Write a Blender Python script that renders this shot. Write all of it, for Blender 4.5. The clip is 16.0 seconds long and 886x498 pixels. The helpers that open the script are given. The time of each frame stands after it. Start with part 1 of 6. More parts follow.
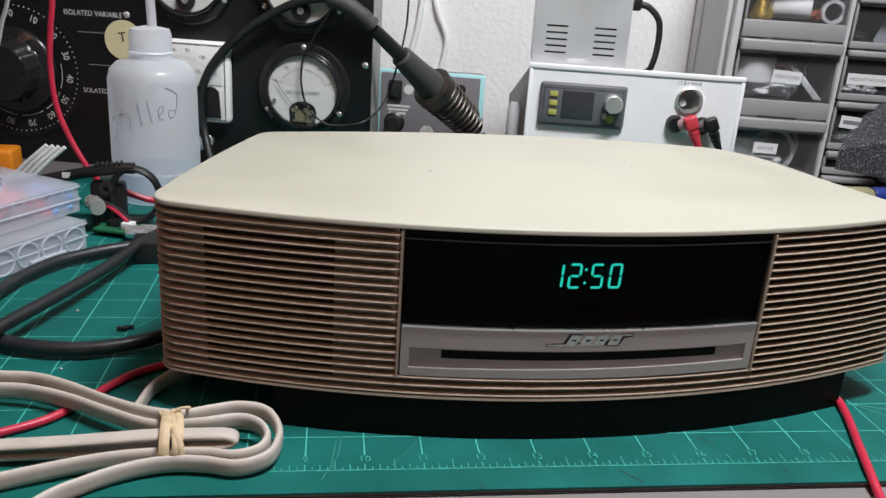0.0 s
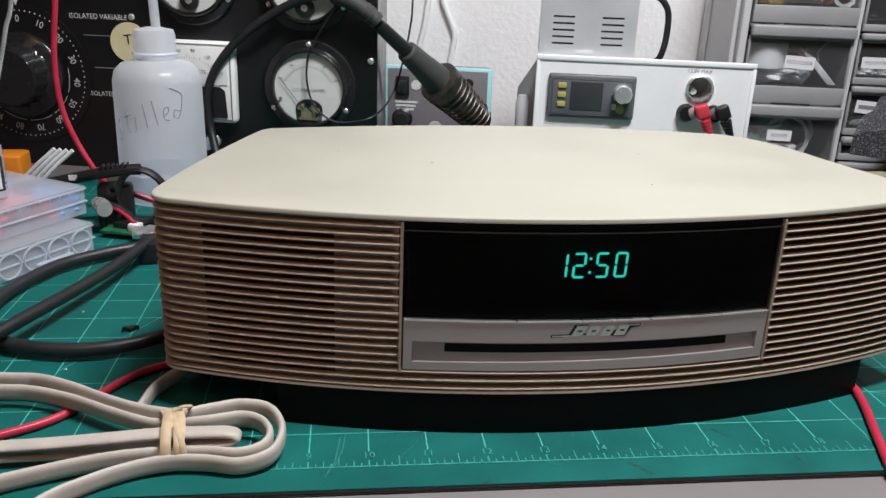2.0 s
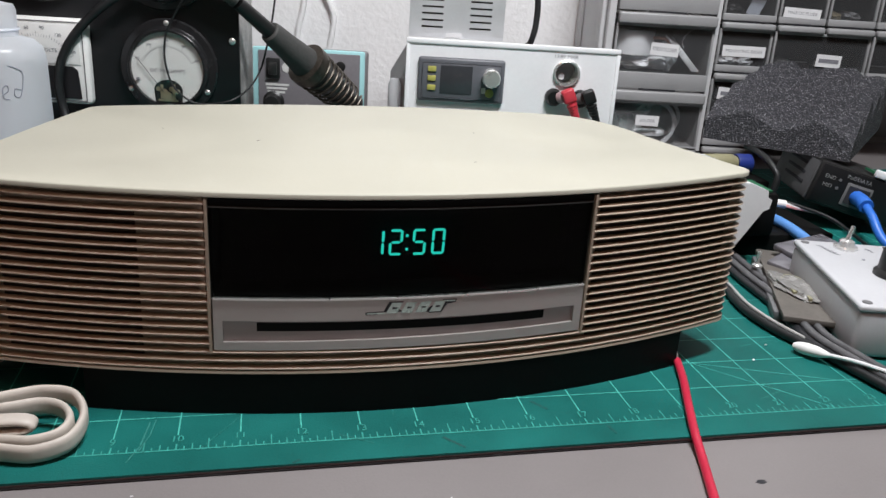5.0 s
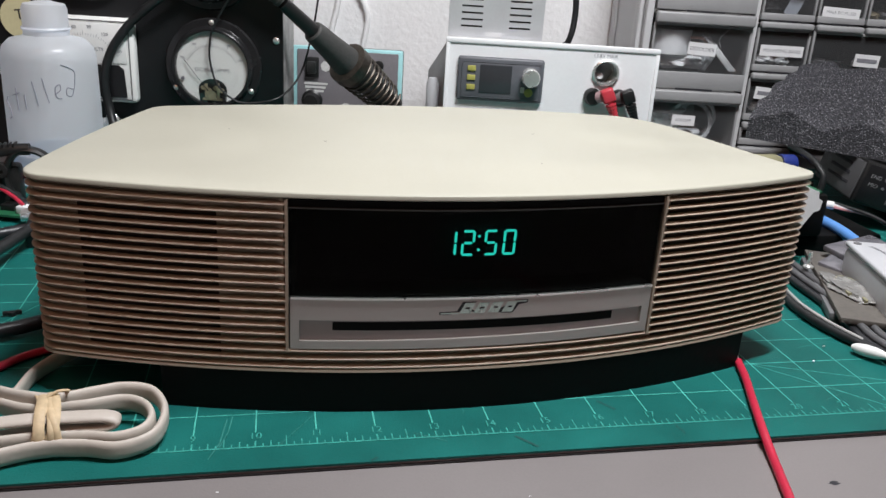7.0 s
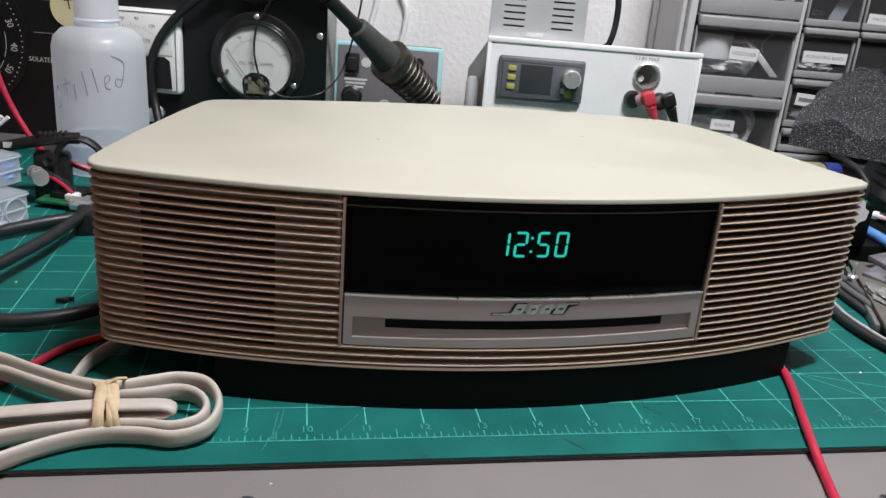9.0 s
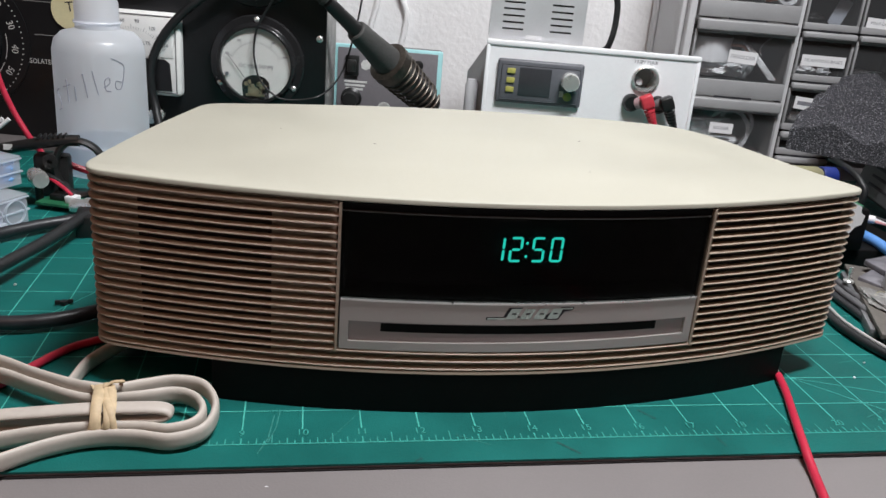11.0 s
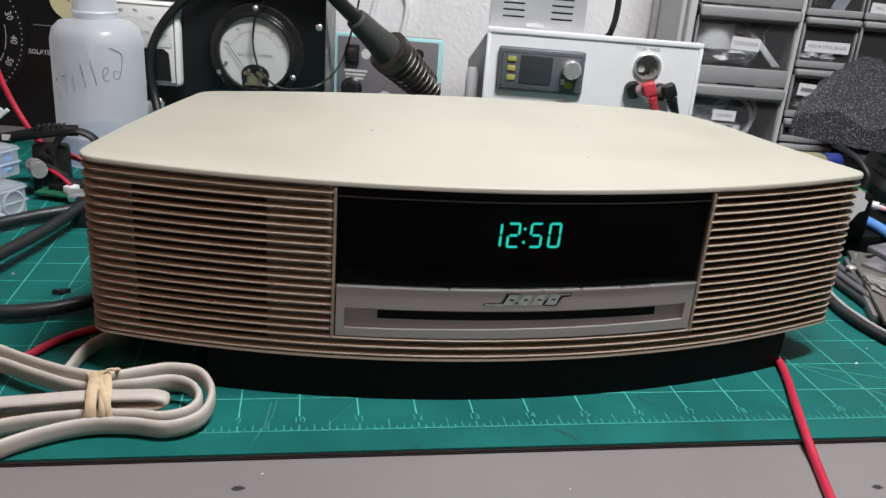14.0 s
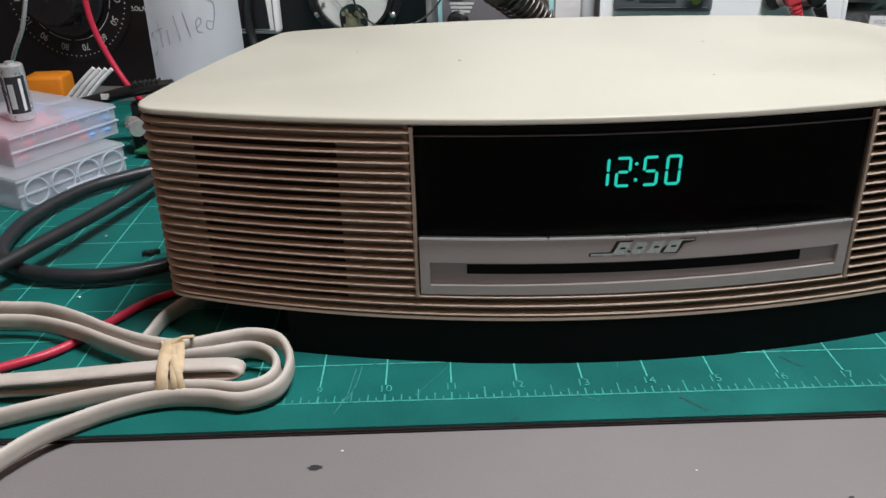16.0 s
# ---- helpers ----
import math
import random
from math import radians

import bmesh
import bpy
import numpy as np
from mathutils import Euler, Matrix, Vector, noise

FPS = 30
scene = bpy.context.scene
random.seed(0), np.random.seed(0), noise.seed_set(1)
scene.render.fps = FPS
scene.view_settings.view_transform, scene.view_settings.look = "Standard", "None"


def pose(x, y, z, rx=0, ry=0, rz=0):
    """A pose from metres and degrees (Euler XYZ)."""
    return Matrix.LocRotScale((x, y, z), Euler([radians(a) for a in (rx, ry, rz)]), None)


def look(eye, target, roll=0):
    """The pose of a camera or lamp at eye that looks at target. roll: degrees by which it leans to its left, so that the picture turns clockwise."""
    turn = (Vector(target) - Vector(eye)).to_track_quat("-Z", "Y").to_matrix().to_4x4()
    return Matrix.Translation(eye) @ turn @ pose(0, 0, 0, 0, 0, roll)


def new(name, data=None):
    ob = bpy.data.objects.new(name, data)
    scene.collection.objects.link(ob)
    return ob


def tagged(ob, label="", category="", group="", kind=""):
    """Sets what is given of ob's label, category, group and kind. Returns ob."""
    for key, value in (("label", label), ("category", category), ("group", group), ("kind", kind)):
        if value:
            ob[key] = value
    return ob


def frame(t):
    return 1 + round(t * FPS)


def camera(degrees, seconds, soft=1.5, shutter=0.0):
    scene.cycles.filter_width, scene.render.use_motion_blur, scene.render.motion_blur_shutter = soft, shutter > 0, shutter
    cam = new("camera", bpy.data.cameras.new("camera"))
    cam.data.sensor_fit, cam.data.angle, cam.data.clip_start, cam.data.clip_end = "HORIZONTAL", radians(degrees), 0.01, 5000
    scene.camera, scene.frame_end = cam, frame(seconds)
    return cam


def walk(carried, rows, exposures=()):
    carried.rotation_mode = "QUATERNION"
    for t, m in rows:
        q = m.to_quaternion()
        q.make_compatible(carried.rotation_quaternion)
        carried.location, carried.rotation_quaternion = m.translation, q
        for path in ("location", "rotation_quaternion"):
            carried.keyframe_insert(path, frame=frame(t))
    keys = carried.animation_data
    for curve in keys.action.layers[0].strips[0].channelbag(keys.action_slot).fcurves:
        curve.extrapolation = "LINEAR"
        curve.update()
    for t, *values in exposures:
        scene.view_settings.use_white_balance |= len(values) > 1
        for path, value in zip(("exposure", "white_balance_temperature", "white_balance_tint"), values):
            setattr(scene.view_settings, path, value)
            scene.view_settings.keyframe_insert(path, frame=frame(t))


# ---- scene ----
cam = camera(56.4, 16.0, soft=1.5)
PATH = [
    (0, (-0.09200, -0.29824, 0.20659), (0.04156, 0.63490, -0.12721), 3.782),
    (0.5, (-0.09647, -0.29957, 0.20728), (0.02670, 0.63456, -0.12775), 3.009),
    (1, (-0.09085, -0.28924, 0.20235), (0.02039, 0.64581, -0.13424), 2.250),
    (1.5, (-0.08196, -0.29606, 0.20220), (0.03016, 0.63907, -0.13388), 2.141),
    (2, (-0.08404, -0.29477, 0.20218), (0.02802, 0.64031, -0.13409), 2.125),
    (2.5, (-0.07986, -0.29699, 0.20154), (0.03221, 0.63796, -0.13505), 2.190),
    (3, (-0.06855, -0.29378, 0.19834), (0.06041, 0.63689, -0.14402), 2.263),
    (3.5, (-0.05808, -0.30050, 0.20199), (0.11114, 0.62474, -0.13755), 3.315),
    (4, (-0.04215, -0.30353, 0.19779), (0.14918, 0.61761, -0.14117), 3.738),
    (4.2, (-0.03818, -0.30359, 0.19814), (0.16129, 0.61553, -0.14161), 3.681),
    (6.3, (-0.06008, -0.29342, 0.19723), (0.15325, 0.62008, -0.14920), 3.596),
    (6.5, (-0.06977, -0.29557, 0.20024), (0.13834, 0.61892, -0.14675), 3.501),
    (7, (-0.06657, -0.29756, 0.19886), (0.13069, 0.61929, -0.14823), 3.596),
    (7.5, (-0.06430, -0.29770, 0.20007), (0.13303, 0.61904, -0.14727), 3.906),
    (8, (-0.07079, -0.29735, 0.19941), (0.12185, 0.62007, -0.14879), 4.191),
    (8.5, (-0.07984, -0.29346, 0.19930), (0.09824, 0.62543, -0.15272), 4.545),
    (9, (-0.08113, -0.29658, 0.20011), (0.09159, 0.62309, -0.15256), 4.730),
    (11.3, (-0.07794, -0.29864, 0.20328), (0.09333, 0.62125, -0.14951), 4.884),
    (11.5, (-0.07535, -0.29817, 0.19946), (0.09826, 0.62115, -0.15369), 4.918),
    (12, (-0.07614, -0.29821, 0.19697), (0.09729, 0.61907, -0.16152), 4.632),
    (12.5, (-0.07613, -0.29788, 0.19779), (0.09698, 0.61881, -0.16235), 4.734),
    (13, (-0.07599, -0.29868, 0.19931), (0.09728, 0.61821, -0.16026), 4.672),
    (13.5, (-0.07619, -0.29890, 0.19864), (0.09714, 0.61820, -0.16036), 4.712),
    (14, (-0.07490, -0.29757, 0.20000), (0.09021, 0.61981, -0.16215), 4.473),
    (14.5, (-0.04772, -0.29522, 0.19847), (0.07888, 0.62260, -0.17780), 3.329),
    (15, (-0.04147, -0.28236, 0.19934), (0.02401, 0.63149, -0.20139), 0.247),
    (15.5, (-0.05703, -0.26429, 0.19678), (-0.04712, 0.64659, -0.21578), -2.200),
    (16, (-0.05362, -0.25644, 0.18455), (-0.04973, 0.64672, -0.24474), -1.687),
]
walk(cam, [(t, look(eye, target, roll)) for t, eye, target, roll in PATH])

# ---- light ----
world = bpy.data.worlds.new("room_air")
scene.world = world
world.use_nodes = True
world.node_tree.nodes["Background"].inputs["Color"].default_value = (0.90, 0.95, 1.0, 1)
world.node_tree.nodes["Background"].inputs["Strength"].default_value = 0.12


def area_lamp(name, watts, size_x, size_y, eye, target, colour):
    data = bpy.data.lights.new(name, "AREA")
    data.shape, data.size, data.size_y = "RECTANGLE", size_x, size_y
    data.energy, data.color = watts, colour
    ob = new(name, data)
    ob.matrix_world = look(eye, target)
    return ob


area_lamp("bench_lamp", 15.2, 0.36, 0.12, (0.19, -0.055, 0.95), (0.02, 0.30, 0), (0.955, 0.970, 1.0))
# Added warm fill for bounced light; no lamp hangs here.
area_lamp("warm_bounce_fill", 2.9, 0.4, 0.4, (-0.62, -0.85, 1.55), (-0.1, 0.3, 0), (1.0, 0.47, 0.29))


# ---- materials ----
def material(name, colour, rough=0.5, metal=0.0, vary=0.12, scale=60.0, bump=0.15, bump_scale=400.0, spec=0.5, island=0.0, **more):
    """A surface with stains at one scale, grain at a finer one, and fine relief."""
    m = bpy.data.materials.new(name)
    m.use_nodes = True
    nt = m.node_tree
    b = nt.nodes["Principled BSDF"]
    tc = nt.nodes.new("ShaderNodeTexCoord")
    coarse = nt.nodes.new("ShaderNodeTexNoise")
    coarse.inputs["Scale"].default_value, coarse.inputs["Detail"].default_value = scale, 4
    fine = nt.nodes.new("ShaderNodeTexNoise")
    fine.inputs["Scale"].default_value, fine.inputs["Detail"].default_value = bump_scale, 3
    for n in (coarse, fine):
        nt.links.new(tc.outputs["Object"], n.inputs["Vector"])
    add = nt.nodes.new("ShaderNodeMath")
    add.operation = "MULTIPLY_ADD"
    nt.links.new(fine.outputs["Fac"], add.inputs[0])
    add.inputs[1].default_value = 0.5
    nt.links.new(coarse.outputs["Fac"], add.inputs[2])
    rng = nt.nodes.new("ShaderNodeMapRange")
    nt.links.new(add.outputs[0], rng.inputs["Value"])
    rng.inputs["From Min"].default_value, rng.inputs["From Max"].default_value = 0.45, 1.05
    rng.inputs["To Min"].default_value, rng.inputs["To Max"].default_value = 1 - vary, 1 + vary
    mul = nt.nodes.new("ShaderNodeVectorMath")
    mul.operation = "SCALE"
    mul.inputs[0].default_value = colour
    nt.links.new(rng.outputs["Result"], mul.inputs["Scale"])
    nt.links.new(mul.outputs["Vector"], b.inputs["Base Color"])
    rr = nt.nodes.new("ShaderNodeMapRange")
    nt.links.new(coarse.outputs["Fac"], rr.inputs["Value"])
    rr.inputs["From Min"].default_value, rr.inputs["From Max"].default_value = 0.3, 0.7
    rr.inputs["To Min"].default_value, rr.inputs["To Max"].default_value = max(0.02, rough - 0.06), min(1, rough + 0.06)
    nt.links.new(rr.outputs["Result"], b.inputs["Roughness"])
    b.inputs["Metallic"].default_value = metal
    b.inputs["Specular IOR Level"].default_value = spec
    if bump > 0:
        bp = nt.nodes.new("ShaderNodeBump")
        bp.inputs["Strength"].default_value, bp.inputs["Distance"].default_value = bump, more.pop("depth", 0.0006)
        nt.links.new(fine.outputs["Fac"], bp.inputs["Height"])
        nt.links.new(bp.outputs["Normal"], b.inputs["Normal"])
    for key, value in more.items():
        b.inputs[key.replace("_", " ")].default_value = value
    return m


def clear(name, tint, gloss=0.12, rough=0.08, haze=0.0, haze_colour=(0.85, 0.88, 0.92)):
    """Thin clear or frosted plastic: lets light through, with gloss and a milky share."""
    m = bpy.data.materials.new(name)
    m.use_nodes = True
    nt = m.node_tree
    nt.nodes.remove(nt.nodes["Principled BSDF"])
    out = nt.nodes["Material Output"]
    tr = nt.nodes.new("ShaderNodeBsdfTransparent")
    tr.inputs["Color"].default_value = (*tint, 1)
    gl = nt.nodes.new("ShaderNodeBsdfGlossy")
    gl.inputs["Roughness"].default_value = rough
    mix = nt.nodes.new("ShaderNodeMixShader")
    mix.inputs["Fac"].default_value = gloss
    nt.links.new(tr.outputs[0], mix.inputs[1])
    nt.links.new(gl.outputs[0], mix.inputs[2])
    last = mix
    if haze > 0:
        df = nt.nodes.new("ShaderNodeBsdfDiffuse")
        df.inputs["Color"].default_value = (*haze_colour, 1)
        tl = nt.nodes.new("ShaderNodeBsdfTranslucent")
        tl.inputs["Color"].default_value = (*haze_colour, 1)
        both = nt.nodes.new("ShaderNodeMixShader")
        both.inputs["Fac"].default_value = 0.5
        nt.links.new(df.outputs[0], both.inputs[1])
        nt.links.new(tl.outputs[0], both.inputs[2])
        last = nt.nodes.new("ShaderNodeMixShader")
        last.inputs["Fac"].default_value = haze
        nt.links.new(mix.outputs[0], last.inputs[1])
        nt.links.new(both.outputs[0], last.inputs[2])
    nt.links.new(last.outputs[0], out.inputs["Surface"])
    return m


def glow(name, colour, strength):
    m = bpy.data.materials.new(name)
    m.use_nodes = True
    b = m.node_tree.nodes["Principled BSDF"]
    b.inputs["Base Color"].default_value = (*[c * 0.2 for c in colour], 1)
    b.inputs["Emission Color"].default_value = (*colour, 1)
    b.inputs["Emission Strength"].default_value = strength
    return m


M_CREAM = material("cream_plastic", (0.435, 0.420, 0.348), 0.48, vary=0.04, scale=18, bump=0.06, bump_scale=900)
M_RIB = material("beige_plastic", (0.435, 0.348, 0.272), 0.45, vary=0.06, scale=25, bump=0.05, bump_scale=700)
M_GRILLE = material("black_grille_cloth", (0.038, 0.024, 0.019), 0.9, vary=0.3, scale=900, bump_scale=2500)
M_BLACKGLASS = material("black_display_glass", (0.004, 0.004, 0.005), 0.10, vary=0.1, bump=0.0, spec=0.35)
M_SMOKE = clear("smoked_display_window", (0.60, 0.62, 0.62), 0.005, 0.04)
M_BLACKPL = material("black_plastic", (0.012, 0.012, 0.012), 0.42, vary=0.2, scale=40)
M_BASE = material("black_pedestal_plastic", (0.005, 0.005, 0.005), 0.6, vary=0.2, scale=40, spec=0.12)
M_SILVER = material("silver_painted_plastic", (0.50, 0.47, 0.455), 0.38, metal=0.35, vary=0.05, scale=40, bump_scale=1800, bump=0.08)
# Darker copy of the tray silver: the recess's shade is in its colour.
M_SILVER_D = material("silver_plastic_shaded", (0.36, 0.32, 0.315), 0.42, metal=0.3, vary=0.05, scale=40, bump_scale=1800)
M_CHROME = material("bright_metal", (0.80, 0.80, 0.78), 0.28, metal=0.75, vary=0.06, scale=60, bump=0.03)
M_DARKMETAL = material("dark_metal", (0.10, 0.10, 0.10), 0.35, metal=0.9, vary=0.2, scale=90)
M_DIGIT = glow("green_clock_segment", (0.03, 0.86, 0.66), 1.8)
M_LOGO = material("logo_light_green_grey", (0.55, 0.66, 0.62), 0.3, metal=0.4, vary=0.05)
M_MAT = material("green_mat_vinyl", (0.004, 0.110, 0.097), 0.56, vary=0.32, scale=22, bump=0.35, bump_scale=1300, spec=0.25)
M_MATLINE = material("mat_print_pale_green", (0.06, 0.40, 0.33), 0.6, vary=0.25, scale=160, bump=0)
M_RULER = material("ruler_print_worn_green", (0.030, 0.27, 0.225), 0.6, vary=0.45, scale=220, bump=0)
M_MATSCRATCH = material("mat_scratch_pale", (0.025, 0.195, 0.165), 0.7, vary=0.4, scale=300, bump=0)
M_MATDARK = material("mat_scuff_dark", (0.006, 0.075, 0.066), 0.7, vary=0.4, scale=300, bump=0)
M_MATCORE = material("mat_core_grey_pink", (0.33, 0.24, 0.25), 0.7, vary=0.2, scale=90)
M_MATBACK = material("mat_back_black", (0.02, 0.017, 0.018), 0.7, vary=0.2, scale=90)
M_BENCH = material("bench_grey_laminate", (0.205, 0.187, 0.185), 0.45, vary=0.07, scale=9, bump=0.12, bump_scale=900)
M_WALL = material("white_textured_wall_paint", (0.87, 0.87, 0.87), 0.75, vary=0.06, scale=8, bump=0.5, bump_scale=150, depth=0.0026)
M_ROOM = material("plain_room_paint", (0.30, 0.28, 0.26), 0.8, vary=0.04, scale=3)
M_PANEL = material("black_enamel_panel", (0.008, 0.008, 0.009), 0.38, vary=0.2, scale=30, bump=0.12, bump_scale=600, spec=0.45)
M_CASE_MOTTLE = material("mottled_grey_steel", (0.42, 0.41, 0.40), 0.5, metal=0.3, vary=0.45, scale=70, bump_scale=300)
M_PRINT = material("white_panel_print", (0.62, 0.62, 0.60), 0.6, vary=0.15, scale=300, bump=0)
M_PRINTGREY = material("grey_panel_print", (0.24, 0.24, 0.24), 0.6, vary=0.15, scale=300, bump=0)
M_INK = material("black_ink", (0.02, 0.02, 0.025), 0.7, vary=0.2, scale=300, bump=0)
M_SCALE = material("faded_scale_print", (0.40, 0.40, 0.41), 0.7, vary=0.3, scale=500, bump=0)
M_INKGREY = material("grey_label_ink", (0.20, 0.20, 0.225), 0.7, vary=0.2, scale=300, bump=0)
M_FACE = material("meter_face_white", (0.80, 0.80, 0.78), 0.6, vary=0.05, scale=60, bump=0)
M_METERRING = material("meter_black_bakelite", (0.016, 0.016, 0.017), 0.22, vary=0.2, scale=60, bump=0.04)
M_GLASS = clear("clear_meter_glass", (0.95, 0.96, 0.96), 0.07, 0.03)
M_BRASS = material("brass_works", (0.48, 0.41, 0.27), 0.38, metal=0.6, vary=0.35, scale=260)
M_TAG = material("pale_yellow_paper_tag", (0.66, 0.60, 0.36), 0.7, vary=0.07, scale=80)
M_WHITEPL = material("white_plastic", (0.62, 0.63, 0.655), 0.42, vary=0.04, scale=40)
M_WHITECASE = material("white_painted_case", (0.86, 0.865, 0.88), 0.45, vary=0.04, scale=25, bump=0.08)
M_ALU = material("brushed_aluminium", (0.72, 0.73, 0.75), 0.42, metal=0.55, vary=0.06, scale=30, bump_scale=500)
M_BEZEL = material("grey_module_bezel", (0.115, 0.12, 0.135), 0.45, vary=0.08, scale=60)
M_LCD = material("dark_lcd_glass", (0.045, 0.047, 0.052), 0.15, vary=0.1, bump=0)
M_YELLOW = material("yellow_rubber_button", (0.42, 0.40, 0.10), 0.5, vary=0.1, scale=200)
M_RED = material("red_wire_insulation", (0.50, 0.022, 0.055), 0.4, vary=0.1, scale=120)
M_REDPL = material("red_plug_plastic", (0.60, 0.05, 0.07), 0.4, vary=0.08, scale=120)
M_PINKGREY = material("scuffed_pink_plastic", (0.42, 0.27, 0.28), 0.5, vary=0.15, scale=150)
M_BLACKRUB = material("black_rubber_cable", (0.011, 0.012, 0.013), 0.5, vary=0.2, scale=120)
M_GREYRUB = material("dark_grey_rubber_grip", (0.052, 0.052, 0.050), 0.65, vary=0.2, scale=240, bump=0.3)
M_GREYCABLE = material("dark_grey_cable", (0.019, 0.020, 0.023), 0.42, vary=0.2, scale=120)
M_CORD = material("off_white_flat_cord", (0.50, 0.45, 0.40), 0.5, vary=0.08, scale=90, bump=0.1)
M_BAND = material("tan_rubber_band", (0.56, 0.43, 0.27), 0.6, vary=0.15, scale=200)
M_TEAL = material("teal_case_enamel", (0.36, 0.66, 0.68), 0.45, vary=0.08, scale=60)
M_STATION = material("charcoal_panel", (0.170, 0.160, 0.172), 0.5, vary=0.1, scale=70)
M_STEELCOIL = material("worn_dark_steel", (0.105, 0.092, 0.078), 0.42, metal=0.9, vary=0.35, scale=180)
M_CABINET = material("grey_cabinet_plastic", (0.54, 0.543, 0.55), 0.5, vary=0.06, scale=40)
M_DRAWERPL = material("grey_drawer_plastic", (0.31, 0.31, 0.315), 0.4, vary=0.06, scale=40)
# Near-black for small drawers and the vent box: inner shade put into the colour.
M_DARKIN = material("shade_dark_inside", (0.020, 0.020, 0.021), 0.7, vary=0.2, scale=60)
M_PANE = clear("smoky_clear_drawer_front", (0.90, 0.91, 0.92), 0.06, 0.12, haze=0.055, haze_colour=(0.7, 0.71, 0.73))
M_LABEL = material("white_paper_label", (0.74, 0.74, 0.75), 0.6, vary=0.03, scale=90, bump=0)
M_BAGW = material("white_bag_film", (0.72, 0.72, 0.73), 0.3, vary=0.2, scale=90, bump=0.7, bump_scale=150, depth=0.003)
M_BAG = material("clear_bag_film", (0.56, 0.57, 0.58), 0.25, vary=0.22, scale=120, bump=0.8, bump_scale=160, depth=0.003)
M_FOAM = material("dark_grey_foam", (0.036, 0.036, 0.044), 0.75, vary=0.6, scale=520, bump=1.0, bump_scale=800, depth=0.004, spec=0.6)
nt = M_FOAM.node_tree  # glints of the open cells, put into the base colour as pale dots
cells, ramp, glint = nt.nodes.new("ShaderNodeTexVoronoi"), nt.nodes.new("ShaderNodeMapRange"), nt.nodes.new("ShaderNodeMixRGB")
cells.inputs["Scale"].default_value = 2000
ramp.inputs["From Min"].default_value, ramp.inputs["From Max"].default_value = 0.76, 0.94
nt.links.new(nt.nodes["Texture Coordinate"].outputs["Object"], cells.inputs["Vector"])
nt.links.new(cells.outputs["Color"], ramp.inputs["Value"])
nt.links.new(ramp.outputs["Result"], glint.inputs["Fac"])
base_link = nt.nodes["Principled BSDF"].inputs["Base Color"].links[0].from_socket
nt.links.new(base_link, glint.inputs["Color1"])
glint.inputs["Color2"].default_value = (0.62, 0.62, 0.66, 1)
nt.links.new(glint.outputs["Color"], nt.nodes["Principled BSDF"].inputs["Base Color"])
M_ORANGE = material("orange_plastic", (0.72, 0.23, 0.015), 0.45, vary=0.08, scale=60)
M_BOTTLE = clear("milky_bottle_polythene", (0.95, 0.97, 1.0), 0.05, 0.25, haze=0.60, haze_colour=(0.95, 0.97, 1.0))
M_CAP = clear("milky_cap_polythene", (0.88, 0.90, 0.94), 0.05, 0.3, haze=0.62, haze_colour=(0.97, 0.98, 1.0))
M_WATER = clear("bottle_water", (0.76, 0.85, 0.92), 0.08, 0.1, haze=0.22, haze_colour=(0.45, 0.55, 0.68))
M_BOX = clear("frosted_clear_box", (0.93, 0.95, 0.98), 0.07, 0.12, haze=0.30, haze_colour=(0.97, 0.97, 1.0))
M_BOXEDGE = clear("frosted_box_edge", (0.9, 0.93, 0.97), 0.15, 0.15, haze=0.6, haze_colour=(0.85, 0.89, 0.94))
M_BEADRED = material("red_bead", (0.80, 0.24, 0.30), 0.4, vary=0.1, scale=100)
M_BEADBLUE = material("blue_bead", (0.20, 0.38, 0.66), 0.4, vary=0.1, scale=100)
M_BLUE = material("blue_cable", (0.03, 0.16, 0.62), 0.42, vary=0.1, scale=120)
M_NAVY = material("dark_blue_cap", (0.015, 0.03, 0.18), 0.35, vary=0.1, scale=120)
M_PALEYEL = material("pale_yellow_plastic", (0.25, 0.235, 0.14), 0.4, vary=0.1, scale=120)
M_PCB = material("green_circuit_board", (0.02, 0.13, 0.06), 0.4, vary=0.35, scale=300)
M_GREYPL = material("mid_grey_plastic", (0.14, 0.14, 0.145), 0.5, vary=0.12, scale=80)
M_GREYREAR = material("pale_grey_rear_cover", (0.40, 0.40, 0.41), 0.5, vary=0.08, scale=60)
M_SIDEPL = material("dark_grey_ribbed_plastic", (0.075, 0.075, 0.078), 0.5, vary=0.15, scale=80)
# Large drawer insides: their shade is put into a dimmer grey.
M_DRAWERIN = material("shade_dim_drawer_inside", (0.24, 0.235, 0.23), 0.5, vary=0.15, scale=60)
M_MIDCABLE = material("mid_grey_cable", (0.10, 0.10, 0.105), 0.35, vary=0.2, scale=120)
M_FILM = material("dull_clear_film", (0.24, 0.235, 0.225), 0.25, vary=0.35, scale=140, bump=0.8, bump_scale=220, depth=0.002)
M_BLISTER = material("grey_lilac_blister", (0.15, 0.145, 0.16), 0.14, vary=0.35, scale=90, bump=0.2, bump_scale=200)
M_PALEWIRE = material("pale_grey_wire", (0.42, 0.42, 0.41), 0.35, vary=0.1, scale=120)
M_MARKER = material("faded_marker_ink", (0.30, 0.31, 0.37), 0.7, vary=0.2, scale=300, bump=0)
M_COTTON = material("white_cotton", (0.78, 0.78, 0.76), 0.9, vary=0.06, scale=200, bump=0.25, bump_scale=700)
M_TAN = material("brown_cardboard", (0.115, 0.104, 0.092), 0.8, vary=0.2, scale=80)


